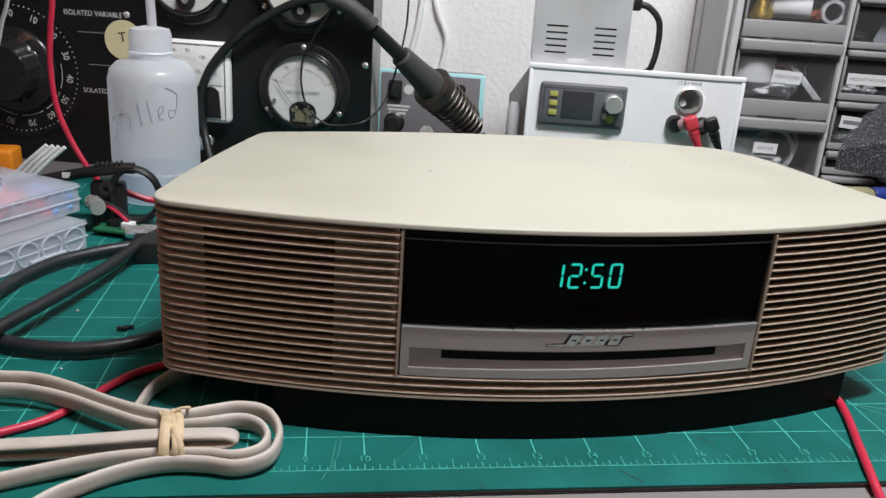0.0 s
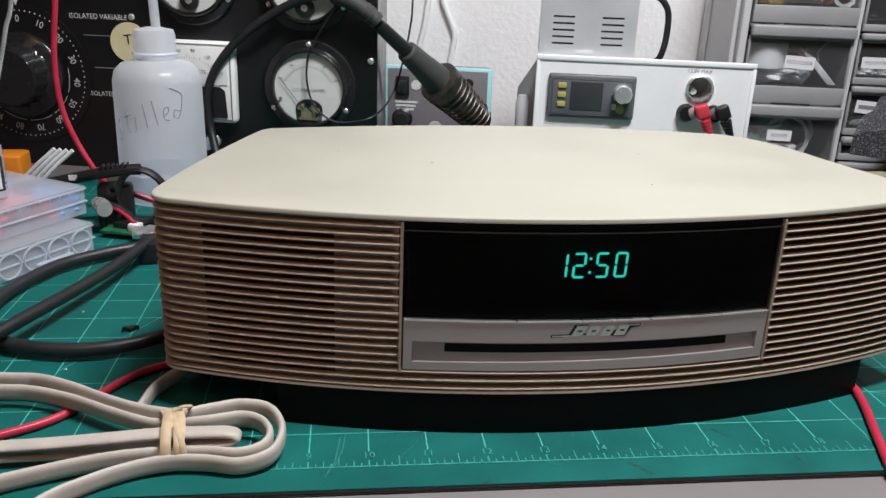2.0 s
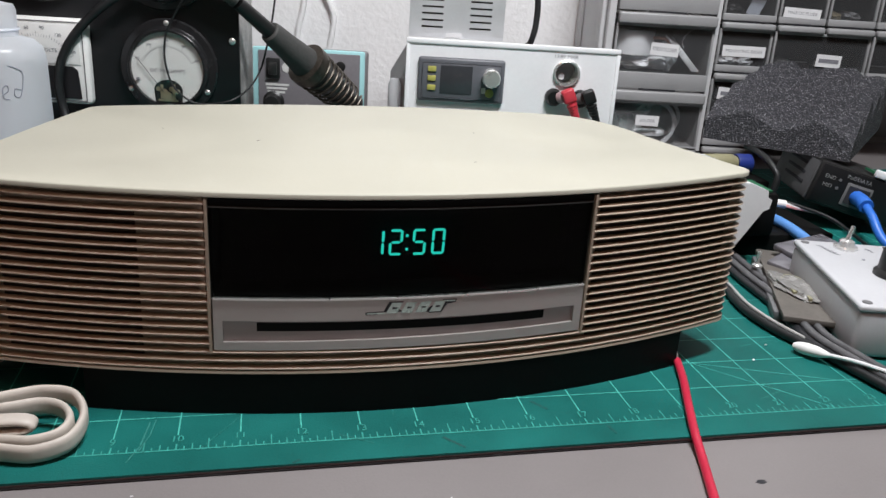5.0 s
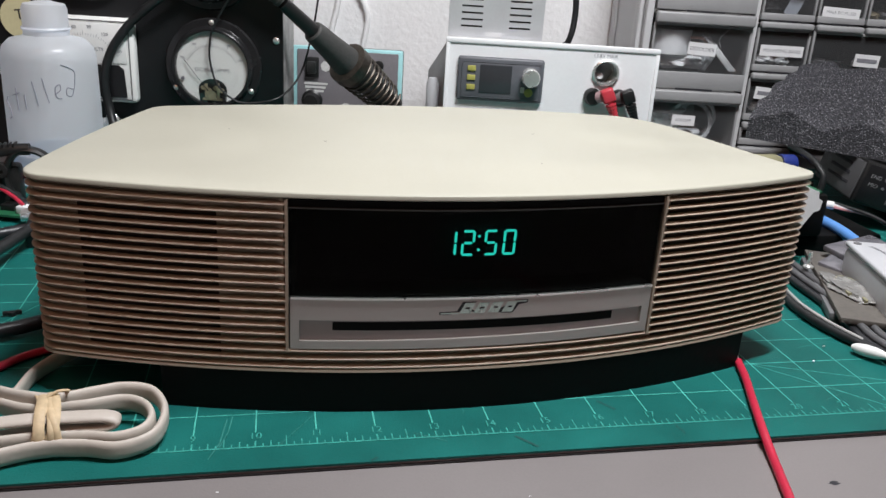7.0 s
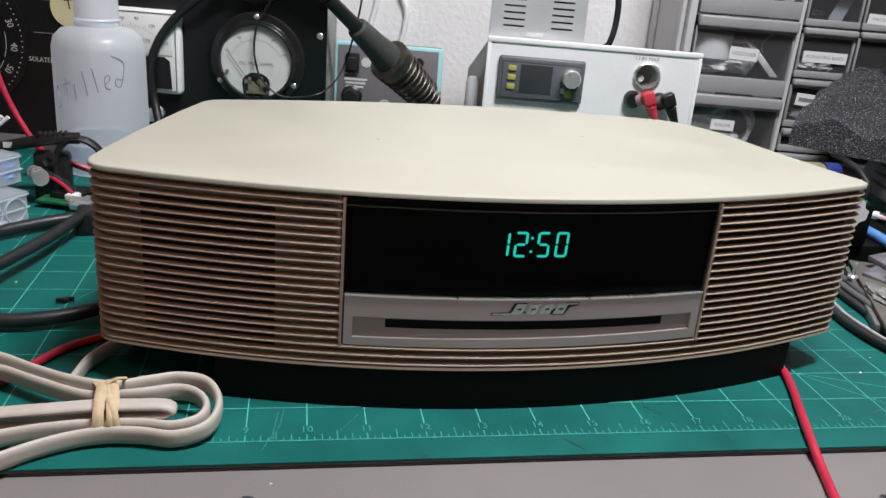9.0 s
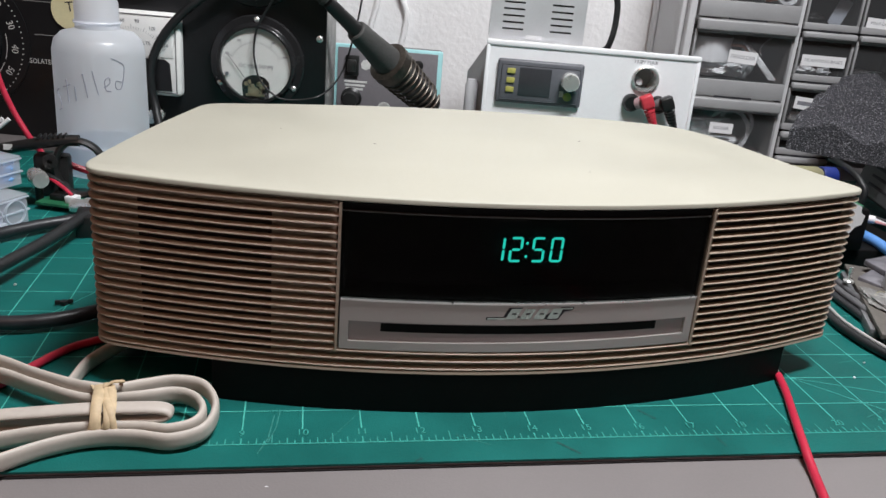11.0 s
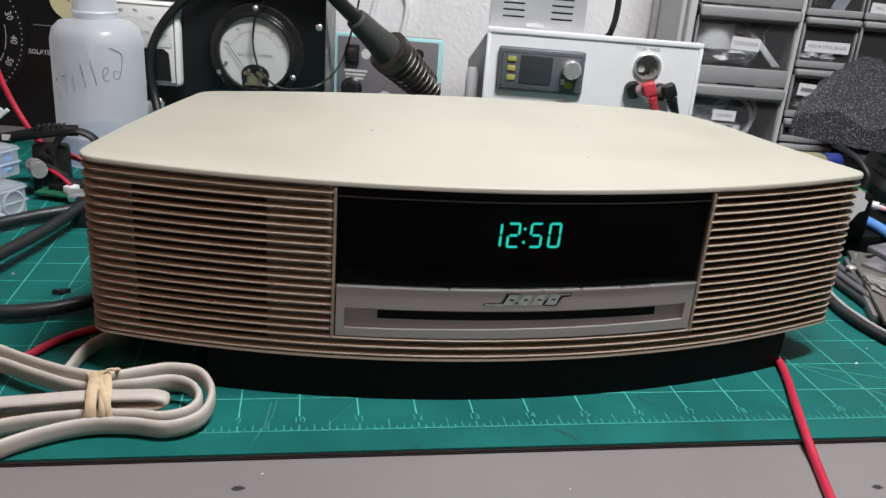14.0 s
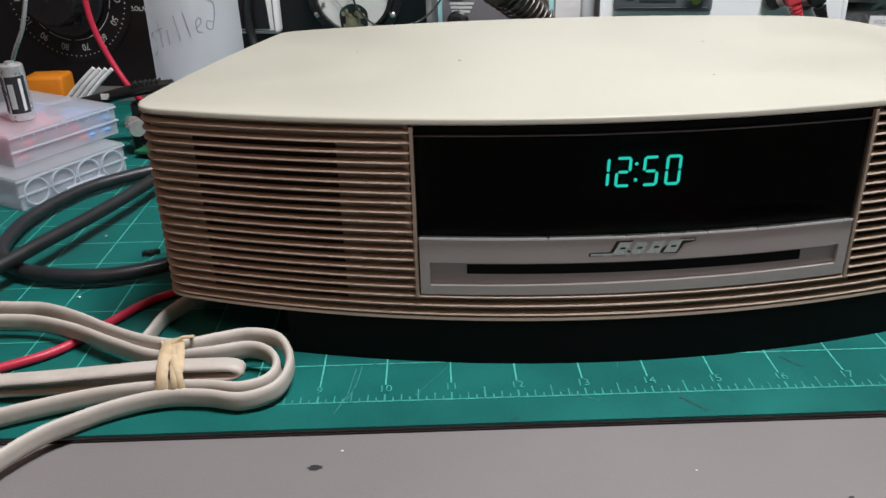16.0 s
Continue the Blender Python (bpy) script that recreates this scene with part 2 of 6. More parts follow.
# ---- mesh helpers ----
def thing(name, label, category, m=None, group="", kind=""):
    ob = new(name)
    ob.empty_display_size = 0.01
    if m is not None:
        ob.matrix_world = m
    return tagged(ob, label, category, group, kind)


def part(name, bm, mat, parent=None, label="", smooth=True):
    """Link a bmesh as one mesh object, under a thing or a part."""
    bmesh.ops.recalc_face_normals(bm, faces=bm.faces)
    me = bpy.data.meshes.new(name)
    bm.to_mesh(me)
    bm.free()
    me.materials.append(mat)
    if smooth:
        me.shade_smooth()
        me.set_sharp_from_angle(angle=radians(38))
    ob = new(name, me)
    if parent is not None:
        ob.parent = parent
    return tagged(ob, label)


def box(x0, x1, y0, y1, z0, z1, bevel=0.0, seg=2, bm=None):
    out = bm or bmesh.new()
    made = bmesh.ops.create_cube(out, size=1)["verts"]
    for v in made:
        v.co = Vector((x0 + (v.co.x + 0.5) * (x1 - x0), y0 + (v.co.y + 0.5) * (y1 - y0), z0 + (v.co.z + 0.5) * (z1 - z0)))
    if bevel:
        edges = {e for v in made for e in v.link_edges}
        bmesh.ops.bevel(out, geom=list(edges), offset=bevel, segments=seg, affect="EDGES", profile=0.5)
    return out


def cyl(centre, r, h, axis="z", seg=32, r2=None, bevel=0.0, bm=None):
    """A cylinder or cone that starts at centre and runs h along the axis."""
    out = bm or bmesh.new()
    made = bmesh.ops.create_cone(out, cap_ends=True, segments=seg, radius1=r, radius2=r if r2 is None else r2, depth=h)["verts"]
    turn = {"z": Matrix(), "y": Matrix.Rotation(radians(-90), 4, "X"), "x": Matrix.Rotation(radians(90), 4, "Y")}[axis]
    bmesh.ops.transform(out, verts=made, matrix=Matrix.Translation(centre) @ turn @ Matrix.Translation((0, 0, h / 2)))
    if bevel:
        rims = {e for v in made for e in v.link_edges if len(e.link_faces) == 2 and max(len(f.verts) for f in e.link_faces) > 4}
        bmesh.ops.bevel(out, geom=list(rims), offset=bevel, segments=2, affect="EDGES", profile=0.5)
    return out


def lathe(profile, centre=(0, 0, 0), seg=40, axis="z", bm=None):
    """Rings of (radius, height) turned round an axis."""
    out = bm or bmesh.new()
    rings = []
    for r, h in profile:
        ring = []
        for k in range(seg):
            a = 2 * math.pi * k / seg
            p = Vector((r * math.cos(a), r * math.sin(a), h))
            if axis == "y":
                p = Vector((p.x, p.z, p.y))
            ring.append(out.verts.new(p + Vector(centre)))
        rings.append(ring)
    for a, b in zip(rings, rings[1:]):
        for k in range(seg):
            out.faces.new((a[k], a[(k + 1) % seg], b[(k + 1) % seg], b[k]))
    for ring, r in ((rings[0], profile[0][0]), (rings[-1], profile[-1][0])):
        if r > 1e-5 and profile[0] != profile[-1]:
            out.faces.new(ring)
    bmesh.ops.remove_doubles(out, verts=out.verts, dist=1e-6)
    return out


def smooth_path(points, steps=8):
    """A Catmull-Rom line through the points."""
    p = [Vector(q) for q in points]
    p = [2 * p[0] - p[1]] + p + [2 * p[-1] - p[-2]]
    line = []
    for a, b, c, d in zip(p, p[1:], p[2:], p[3:]):
        for k in range(steps):
            t = k / steps
            line.append(0.5 * (2 * b + (c - a) * t + (2 * a - 5 * b + 4 * c - d) * t * t + (3 * b - a - 3 * c + d) * t ** 3))
    line.append(p[-2])
    return line


def sweep(line, profile, up=(0, 0, 1), bm=None, closed=False):
    """Sweep a closed profile of (side, up) along a line. With up None the profile is carried along without twist."""
    out = bm or bmesh.new()
    rings, n, last = [], len(line), None
    for k, q in enumerate(line):
        ahead = (line[(k + 1) % n] - line[k - 1]) if closed or 0 < k < n - 1 else (line[min(k + 1, n - 1)] - line[max(k - 1, 0)])
        ahead.normalize()
        if up is None:
            side = last - ahead * last.dot(ahead) if last is not None else ahead.orthogonal()
            last = side.normalized()
        else:
            side = ahead.cross(Vector(up))
        side.normalize()
        above = side.cross(ahead)
        rings.append([out.verts.new(q + side * s + above * h) for s, h in profile])
    m = len(profile)
    pairs = list(zip(rings, rings[1:])) + ([(rings[-1], rings[0])] if closed else [])
    for a, b in pairs:
        for k in range(m):
            out.faces.new((a[k], a[(k + 1) % m], b[(k + 1) % m], b[k]))
    if not closed:
        out.faces.new(rings[0])
        out.faces.new(rings[-1])
    return out


def ring_profile(r, seg=10, flat=1.0):
    return [(r * math.cos(2 * math.pi * k / seg), r * flat * math.sin(2 * math.pi * k / seg)) for k in range(seg)]


def tube(points, r, seg=10, steps=8, up=None, bm=None):
    return sweep(smooth_path(points, steps), ring_profile(r, seg), up, bm)


def slab(outline, z0, z1, bm=None):
    """A flat plate of an outline of (x, y)."""
    out = bm or bmesh.new()
    a = [out.verts.new((x, y, z0)) for x, y in outline]
    b = [out.verts.new((x, y, z1)) for x, y in outline]
    n = len(a)
    for k in range(n):
        out.faces.new((a[k], a[(k + 1) % n], b[(k + 1) % n], b[k]))
    out.faces.new(a)
    out.faces.new(b)
    return out


def letters(text, size, m, depth=0.0001, wide=1.0):
    """A bmesh of writing in the built-in font, centred, facing the local +z of m."""
    cu = bpy.data.curves.new("writing", "FONT")
    cu.body, cu.size, cu.extrude = text, size, depth
    cu.align_x, cu.align_y, cu.resolution_u = "CENTER", "CENTER", 3
    ob = new("writing", cu)
    bpy.context.view_layer.update()
    me = bpy.data.meshes.new_from_object(ob.evaluated_get(bpy.context.evaluated_depsgraph_get()))
    bm = bmesh.new()
    bm.from_mesh(me)
    bpy.data.objects.remove(ob)
    bpy.data.curves.remove(cu)
    bpy.data.meshes.remove(me)
    bmesh.ops.transform(bm, verts=bm.verts, matrix=m @ Matrix.Diagonal((wide, 1, 1, 1)))
    return bm


def stroke(points, width, z, bm=None):
    """A flat printed line on a horizontal face."""
    out = bm or bmesh.new()
    for (x0, y0), (x1, y1) in zip(points, points[1:]):
        d = Vector((x1 - x0, y1 - y0)).normalized() * width / 2
        out.faces.new([out.verts.new(c) for c in ((x0 - d.y, y0 + d.x, z), (x0 + d.y, y0 - d.x, z), (x1 + d.y, y1 - d.x, z), (x1 - d.y, y1 + d.x, z))])
    return out


BACK = pose(0, 0, 0, 0, 0, -11)  # the wall and what stands along it: u along the wall, d away from the bench, z up


def on_back(u, d, z, spin=0.0):
    """A pose for writing on an upright face that looks towards the bench's front, in the wall's own axes."""
    return pose(u, d, z, 90, 0, 0) @ pose(0, 0, 0, 0, 0, spin)


# ---- room and bench ----
INCH = 0.0254
wall_d = 0.78
wall = part("wall_north", box(-2.2, 2.2, wall_d, wall_d + 0.1, -0.8, 1.9), M_WALL)
wall.matrix_world = BACK
tagged(wall, "white painted wall with an orange-peel texture", "wall", kind="structure")
for name, b in (("wall_east", (2.2, 2.3, -2.2, 1.6, -0.8, 1.9)), ("wall_west", (-2.3, -2.2, -2.2, 1.6, -0.8, 1.9)), ("wall_south", (-2.3, 2.3, -2.3, -2.2, -0.8, 1.9))):
    tagged(part(name, box(*b), M_ROOM), "plain painted room wall", "wall", kind="structure")
tagged(part("ceiling", box(-2.4, 2.4, -2.4, 1.7, 1.9, 2.0), M_ROOM), "plain pale ceiling", "ceiling", kind="structure")
tagged(part("floor", box(-2.4, 2.4, -2.4, 1.7, -0.85, -0.8), M_ROOM), "plain floor under the bench", "floor", kind="structure")

bench = thing("workbench", "grey laminate workbench top with dark specks and wear", "workbench", kind="structure")
part("bench_top", box(-1.3, 1.5, -0.42, 0.60, -0.0332, -0.0032, 0.002), M_BENCH, bench)
for k, (x, y, r) in enumerate(((-0.0985, -0.0325, 0.0026), (0.161, -0.046, 0.0024), (0.075, -0.055, 0.0009), (-0.09, -0.024, 0.0006), (0.03, -0.04, 0.0005))):
    bm = bmesh.new()
    n = 14
    ring = [bm.verts.new((x + r * (1.25 if j % 2 else 0.8) * math.cos(2 * math.pi * j / n + k) * random.uniform(0.75, 1.1), y + r * 0.6 * math.sin(2 * math.pi * j / n + k) * random.uniform(0.7, 1.1), -0.0031)) for j in range(n)]
    bm.faces.new(ring)
    part("paint_chip", bm, M_INK if k < 3 else M_LABEL, bench)

# ---- cutting mat ----
mat = thing("cutting_mat", "green self-healing cutting mat with a printed inch grid and ruler", "cutting mat")
MX0, MX1, MY0, MY1 = -0.352, 0.62, -0.0150, 0.452
part("top_sheet", box(MX0, MX1, MY0, MY1, -0.0010, 0.0), M_MAT, mat)
part("core_layer", box(MX0, MX1, MY0 + 0.0006, MY1, -0.0023, -0.0010), M_MATCORE, mat, "greyish pink core layer")
part("back_layer", box(MX0, MX1, MY0 - 0.0002, MY1, -0.0031, -0.0023), M_MATBACK, mat, "black back layer")
for k in range(37):
    x = (k - 13) * INCH
    if x < MX1 - 0.01:
        part("grid_line", stroke([(x, 0.0108), (x, 17 * INCH)], 0.0006, 0.0001), M_MATLINE, mat, smooth=False)
for k in range(1, 18):
    part("grid_line", stroke([(-13 * INCH, k * INCH), (23 * INCH, k * INCH)], 0.00055, 0.00012), M_MATLINE, mat, smooth=False)
bm = bmesh.new()
stroke([(-13 * INCH, 0), (23 * INCH, 0)], 0.0008, 0.00014, bm)
for k in range(36 * 8):
    x = -13 * INCH + k * INCH / 8
    h = 0.0044 if k % 8 == 0 else 0.0072 if k % 4 == 0 else 0.0042 if k % 2 == 0 else 0.0024
    stroke([(x, 0), (x, h)], 0.0007 if k % 8 == 0 else 0.0005, 0.00016, bm)
tagged(part("ruler_scale", bm, M_RULER, mat, "pale green ruler with eighth-inch ticks", smooth=False), kind="stuff")
for k in range(1, 36):
    part("ruler_number", letters(str(k), 0.0064, pose((k - 13) * INCH, 0.0078, 0.0002), 0.00005, 0.85), M_RULER, mat, smooth=False)
bm = bmesh.new()
for a, b in (((7, 2), (13, -4)), ((-4, 4), (4, 12)), ((-9, 3.5), (-4, 12.2)), ((7, 2), (12, 0.2)), ((-8.7, 4.5), (-3, 7.8))):
    stroke([(a[0] * INCH, max(a[1], 0.15) * INCH), (b[0] * INCH if b[1] > 0 else (a[0] + a[1]) * INCH, max(b[1], 0.02) * INCH)], 0.0004, 0.00018, bm)
tagged(part("angle_guide", bm, M_MATLINE, mat, "thin angle guide lines", smooth=False), kind="stuff")
bm = bmesh.new()
stroke([(-0.0945, -0.007), (-0.0905, 0.004), (-0.0885, 0.022)], 0.0005, 0.0002, bm)
stroke([(-0.0905, 0.001), (-0.0875, 0.012), (-0.0862, 0.024)], 0.0004, 0.00021, bm)
stroke([(-0.010, 0.004), (0.004, -0.004)], 0.0003, 0.0002, bm)
stroke([(0.215, 0.066), (0.24, 0.072), (0.252, 0.061)], 0.0004, 0.0002, bm)
stroke([(0.196, 0.012), (0.21, 0.018)], 0.0003, 0.0002, bm)
cuts = random.Random(14)
for k in range(46):  # fine knife cuts all over the mat
    x, y, a, n = cuts.uniform(-0.30, 0.30), cuts.uniform(-0.012, 0.30), cuts.uniform(0, 3.14), cuts.uniform(0.006, 0.030)
    if y < 0.05 or abs(x) > 0.19:
        stroke([(x, max(y, -0.0145)), (x + n * math.cos(a), max(y + n * math.sin(a), -0.0145))], cuts.uniform(0.00012, 0.00028), 0.0002, bm)
tagged(part("scratching", bm, M_MATSCRATCH, mat, "pale cut marks", smooth=False), kind="stuff")
bm = bmesh.new()
stroke([(0.034, -0.003), (0.042, -0.012)], 0.0011, 0.0002, bm)
stroke([(0.081, 0.022), (0.087, 0.014)], 0.0009, 0.0002, bm)
stroke([(0.110, -0.002), (0.1115, -0.009)], 0.0007, 0.00022, bm)
stroke([(-0.03, -0.0145), (-0.027, -0.0125)], 0.0009, 0.00022, bm)
tagged(part("scuffing", bm, M_MATDARK, mat, "dark scuffs", smooth=False), kind="stuff")

# ---- table radio ----
CX, CY, CR = 0.0064, 0.5132, 0.4919  # the round front: its centre and radius
Z_LOW, Z_TOP = 0.0200, 0.1015
radio = thing("table_radio", "cream tabletop radio with a bowed ribbed front and black clock display", "radio")


def front(deg, z, inset=0.0):
    a = radians(deg)
    return Vector((CX + (CR - inset) * math.sin(a), CY - (CR - inset) * math.cos(a), z))


def bend(a, b, c, n):
    """A quadratic curve from a to c, bent towards b, without its last point."""
    return [tuple((1 - t) ** 2 * p + 2 * t * (1 - t) * q + t * t * r for p, q, r in zip(a, b, c)) for t in (k / n for k in range(n))]


A0, A1 = -19.8, 21.9
F0, F1 = front(A0, 0)[:2], front(A1, 0)[:2]
left_side = bend((-0.1370, 0.190), (-0.1585, 0.124), (-0.1690, 0.068), 8) + bend((-0.1690, 0.068), (-0.1715, 0.0540), F0, 8)
right_side = bend(F1, (0.2025, 0.0605), (0.2000, 0.069), 8) + bend((0.2000, 0.069), (0.1840, 0.112), (0.1760, 0.152), 8) + [(0.1760, 0.152)]
back_side = bend((0.1760, 0.152), (0.168, 0.186), (0.146, 0.198), 8) + bend((0.146, 0.198), (0.0225, 0.2315), (-0.1235, 0.200), 16) + bend((-0.1235, 0.200), (-0.1345, 0.198), (-0.1370, 0.190), 6)


def arc(a, b, n=40):
    return [tuple(front(a + (b - a) * k / n, 0)[:2]) for k in range(n + 1)]


def offset(line, inset, closed=False):
    """The line moved inwards (to its left, as it runs from left to right along the front)."""
    out, n = [], len(line)
    for k in range(n):
        p, q = (line[k - 1], line[(k + 1) % n]) if closed else (line[max(k - 1, 0)], line[min(k + 1, n - 1)])
        d = Vector((q[0] - p[0], q[1] - p[1])).normalized()
        out.append((line[k][0] - d.y * inset, line[k][1] + d.x * inset))
    return out


OUTLINE = left_side + arc(A0, A1, 48)[:-1] + right_side[:-1] + back_side


def stack(levels, line=OUTLINE):
    """A solid of the outline at (z, inset) levels."""
    bm = bmesh.new()
    rings = [[bm.verts.new((x, y, z)) for x, y in offset(line, inset, True)] for z, inset in levels]
    n = len(line)
    for a, b in zip(rings, rings[1:]):
        for k in range(n):
            bm.faces.new((a[k], a[(k + 1) % n], b[(k + 1) % n], b[k]))
    bm.faces.new(rings[0])
    bm.faces.new(rings[-1])
    return bm


def rib(line, z, half=0.00070, depth=0.0034):
    """One thin rib that runs along the line: its upper side slopes down to a rounded nose."""
    bm = bmesh.new()
    profile = [(depth, half), (0.0013, half), (0.0005, half * 0.45), (0.0001, -half * 0.25), (0.0002, -half * 0.8), (0.0008, -half), (depth, -half)]
    n = len(profile)
    rings = []
    cols = [offset(line, inset) for inset, _ in profile]
    for k in range(len(line)):
        rings.append([bm.verts.new((*cols[j][k], z + profile[j][1])) for j in range(n)])
    for a, b in zip(rings, rings[1:]):
        for j in range(n):
            bm.faces.new((a[j], a[(j + 1) % n], b[(j + 1) % n], b[j]))
    bm.faces.new(rings[0])
    bm.faces.new(rings[-1])
    return bm


def arc_plate(a, b, z0, z1, near, far, n=36, bm=None, z0b=None, z1b=None):
    """A curved plate on the front, between two angles, heights and insets; the far end may have heights of its own."""
    out = bm or bmesh.new()
    rings = []
    for k in range(n + 1):
        t = k / n
        th, lo, hi = a + (b - a) * t, z0 + ((z0b if z0b is not None else z0) - z0) * t, z1 + ((z1b if z1b is not None else z1) - z1) * t
        rings.append([out.verts.new(front(th, z, i)) for z, i in ((lo, near), (hi, near), (hi, far), (lo, far))])
    for p, q in zip(rings, rings[1:]):
        for j in range(4):
            out.faces.new((p[j], p[(j + 1) % 4], q[(j + 1) % 4], q[j]))
    out.faces.new(rings[0])
    out.faces.new(rings[-1])
    return out


part("top_cover", stack([(0.0980, 0.0030), (0.0989, 0.0006), (0.0992, 0.0), (0.1008, 0.0), (0.1012, 0.0003), (0.1015, 0.0011)]), M_CREAM, radio, "smooth cream top cover with rounded edges")
D0, D1 = -8.15, 11.75
part("body", stack([(Z_LOW, 0.0031), (0.0553, 0.0031)]), M_RIB, radio, "beige plastic body between the ribs")
notched = left_side + arc(A0, D0 + 0.26, 16) + [tuple(front(D0 + 0.26, 0, 0.022)[:2])] + [tuple(front(D0 + 0.26 + (D1 - D0 - 0.52) * k / 20, 0, 0.022)[:2]) for k in range(1, 20)] + [tuple(front(D1 - 0.26, 0, 0.022)[:2])] + arc(D1 - 0.26, A1, 16)[:-1] + right_side[:-1] + back_side
bm = stack([(0.0553, 0.0031), (0.0985, 0.0031)], notched)
part("upper_body", bm, M_RIB, radio, "beige plastic body beside the display")
for a, b, z0, z1, near, far in ((D0, D1, 0.0555, 0.0975, 0.0185, 0.0195), (D0, D1, 0.0553, 0.0560, 0.0024, 0.0190), (D0, D1, 0.0968, 0.0975, 0.0024, 0.0190), (D0 + 0.10, D0 + 0.32, 0.0556, 0.0974, 0.0024, 0.0190), (D1 - 0.32, D1 - 0.10, 0.0556, 0.0974, 0.0024, 0.0190)):
    part("display_liner", arc_plate(a, b, z0, z1, near, far, 24), M_BASE, radio, "matt black liner behind the window")
part("bottom_lip", stack([(Z_LOW - 0.0004, 0.0012), (Z_LOW, 0.0), (Z_LOW + 0.0012, 0.0002), (Z_LOW + 0.0014, 0.0031)]), M_RIB, radio)
ZS0, ZS1 = 0.0312, 0.0550  # the silver tray front
for k in range(20):
    z = 0.0962 - k * 0.00388
    if z < ZS0 - 0.0008:
        part("rib", rib(left_side + arc(A0, A1, 60)[:-1] + right_side, z), M_RIB, radio)
    else:
        part("rib", rib(left_side + arc(A0, D0, 20), z), M_RIB, radio)
        part("rib", rib(arc(D1, A1, 20)[:-1] + right_side, z), M_RIB, radio)
part("speaker_opening", arc_plate(-18.25, -11.45, 0.0245, 0.0920, 0.0027, 0.0034), M_GRILLE, radio, "black speaker opening behind the ribs")
part("speaker_opening", arc_plate(12.2, 21.9, 0.0245, 0.0955, 0.0027, 0.0034), M_GRILLE, radio, "black speaker opening behind the ribs")
for a in (D0, D1 - 0.12):
    part("frame_strip", arc_plate(a, a + 0.14, 0.0295, 0.0980, -0.0001, 0.0064, 2), M_RIB, radio, "thin beige strip beside the display")
display = part("display_window", arc_plate(-8.0, 11.6, 0.0553, 0.0946, 0.0007, 0.0020), M_SMOKE, radio, "glossy black display window")
# Reflection line on the glass edge, put in as a grey strip.
part("edge_reflection", arc_plate(-8.0, 11.6, 0.0946, 0.0950, 0.0006, 0.0020), M_SIDEPL, display, "thin grey strip for the reflection on the window's upper edge")
part("window_gap", arc_plate(-8.0, 11.6, 0.0951, 0.0980, 0.0016, 0.0024), M_BASE, radio, "black gap above the window")

SEG = {"1": "bc", "2": "abged", "5": "afgcd", "0": "abcdef"}


def clock_digit(char, deg, z0=0.0685, h=0.0122, w=0.0061, t=0.00115, slant=0.03):
    """Seven-segment digit on the curved window."""
    bm = bmesh.new()
    g = t * 0.25
    bars = {"a": (g + t * 0.3, h - t, w - g - t * 0.3, h), "g": (t, h / 2 - t / 2, w - t, h / 2 + t / 2), "d": (g + t * 0.3, 0, w - g - t * 0.3, t),
            "f": (0, h / 2 + g, t, h - t * 0.6), "b": (w - t, h / 2 + g, w, h - t * 0.6), "e": (0, t * 0.6, t, h / 2 - g), "c": (w - t, t * 0.6, w, h / 2 - g)}
    for s in SEG[char]:
        x0, y0, x1, y1 = bars[s]
        vs = []
        c = t * 0.35
        shape = [(x0 + c, y0), (x1 - c, y0), (x1, y0 + c), (x1, y1 - c), (x1 - c, y1), (x0 + c, y1), (x0, y1 - c), (x0, y0 + c)]
        for x, y in shape:
            th = deg + math.degrees((x + slant * y) / (CR - 0.0163))
            vs.append(bm.verts.new(front(th, z0 + y, 0.0163)))
        bm.faces.new(vs)
    return part("clock_digit", bm, M_DIGIT, display, "glowing blue-green digit", smooth=False)


clock_digit("1", -0.13)
clock_digit("2", 0.868)
clock_digit("5", 2.130)
clock_digit("0", 3.185)
for z in (0.0777, 0.0713):
    bm = bmesh.new()
    bm.faces.new([bm.verts.new(front(1.852 + 0.08 * math.cos(k * math.pi / 5), z + 0.0007 * math.sin(k * math.pi / 5), 0.0163)) for k in range(10)])
    part("clock_colon", bm, M_DIGIT, display, "glowing blue-green dot", smooth=False)

# the silver tray front has a long recess with the disc slot in it
tray_edge = arc_plate(-7.92, 11.55, 0.0546, 0.0553, -0.0002, 0.0022)
tray = part("tray_front", arc_plate(-7.92, 11.55, 0.0449, 0.0546, 0.0003, 0.0026), M_SILVER, radio, "silver tray front")
# Highlight along the tray's top edge, put in as a chrome strip.
part("tray_edge_highlight", tray_edge, M_CHROME, tray, "bright chrome strip for the highlight on the tray's upper edge")
part("tray_lower_edge", arc_plate(-7.92, 11.55, ZS0, 0.0350, 0.0003, 0.0026, z0b=0.0317, z1b=0.0366), M_SILVER, tray)
part("tray_end", arc_plate(-7.92, -7.48, 0.0348, 0.0450, 0.0003, 0.0026, 3), M_SILVER, tray)
part("tray_end", arc_plate(11.08, 11.55, 0.0362, 0.0450, 0.0003, 0.0026, 3), M_SILVER, tray)
part("tray_recess", arc_plate(-7.5, 11.1, 0.0346, 0.0451, 0.0017, 0.0027), M_SILVER_D, tray, "recessed silver strip round the slot, coloured darker for its shade")
part("disc_slot", arc_plate(-5.84, 9.3, 0.0398, 0.0438, 0.0015, 0.0020), M_BASE, tray, "black disc slot")
part("tray_shadow_gap", arc_plate(-8.0, 11.62, 0.0303, 0.0552, 0.0024, 0.0064), M_BLACKPL, radio)


def logo_bar(bm, pts, inset):
    bm.faces.new([bm.verts.new(front(0.0 + math.degrees(x / CR), z, inset)) for x, z in pts])


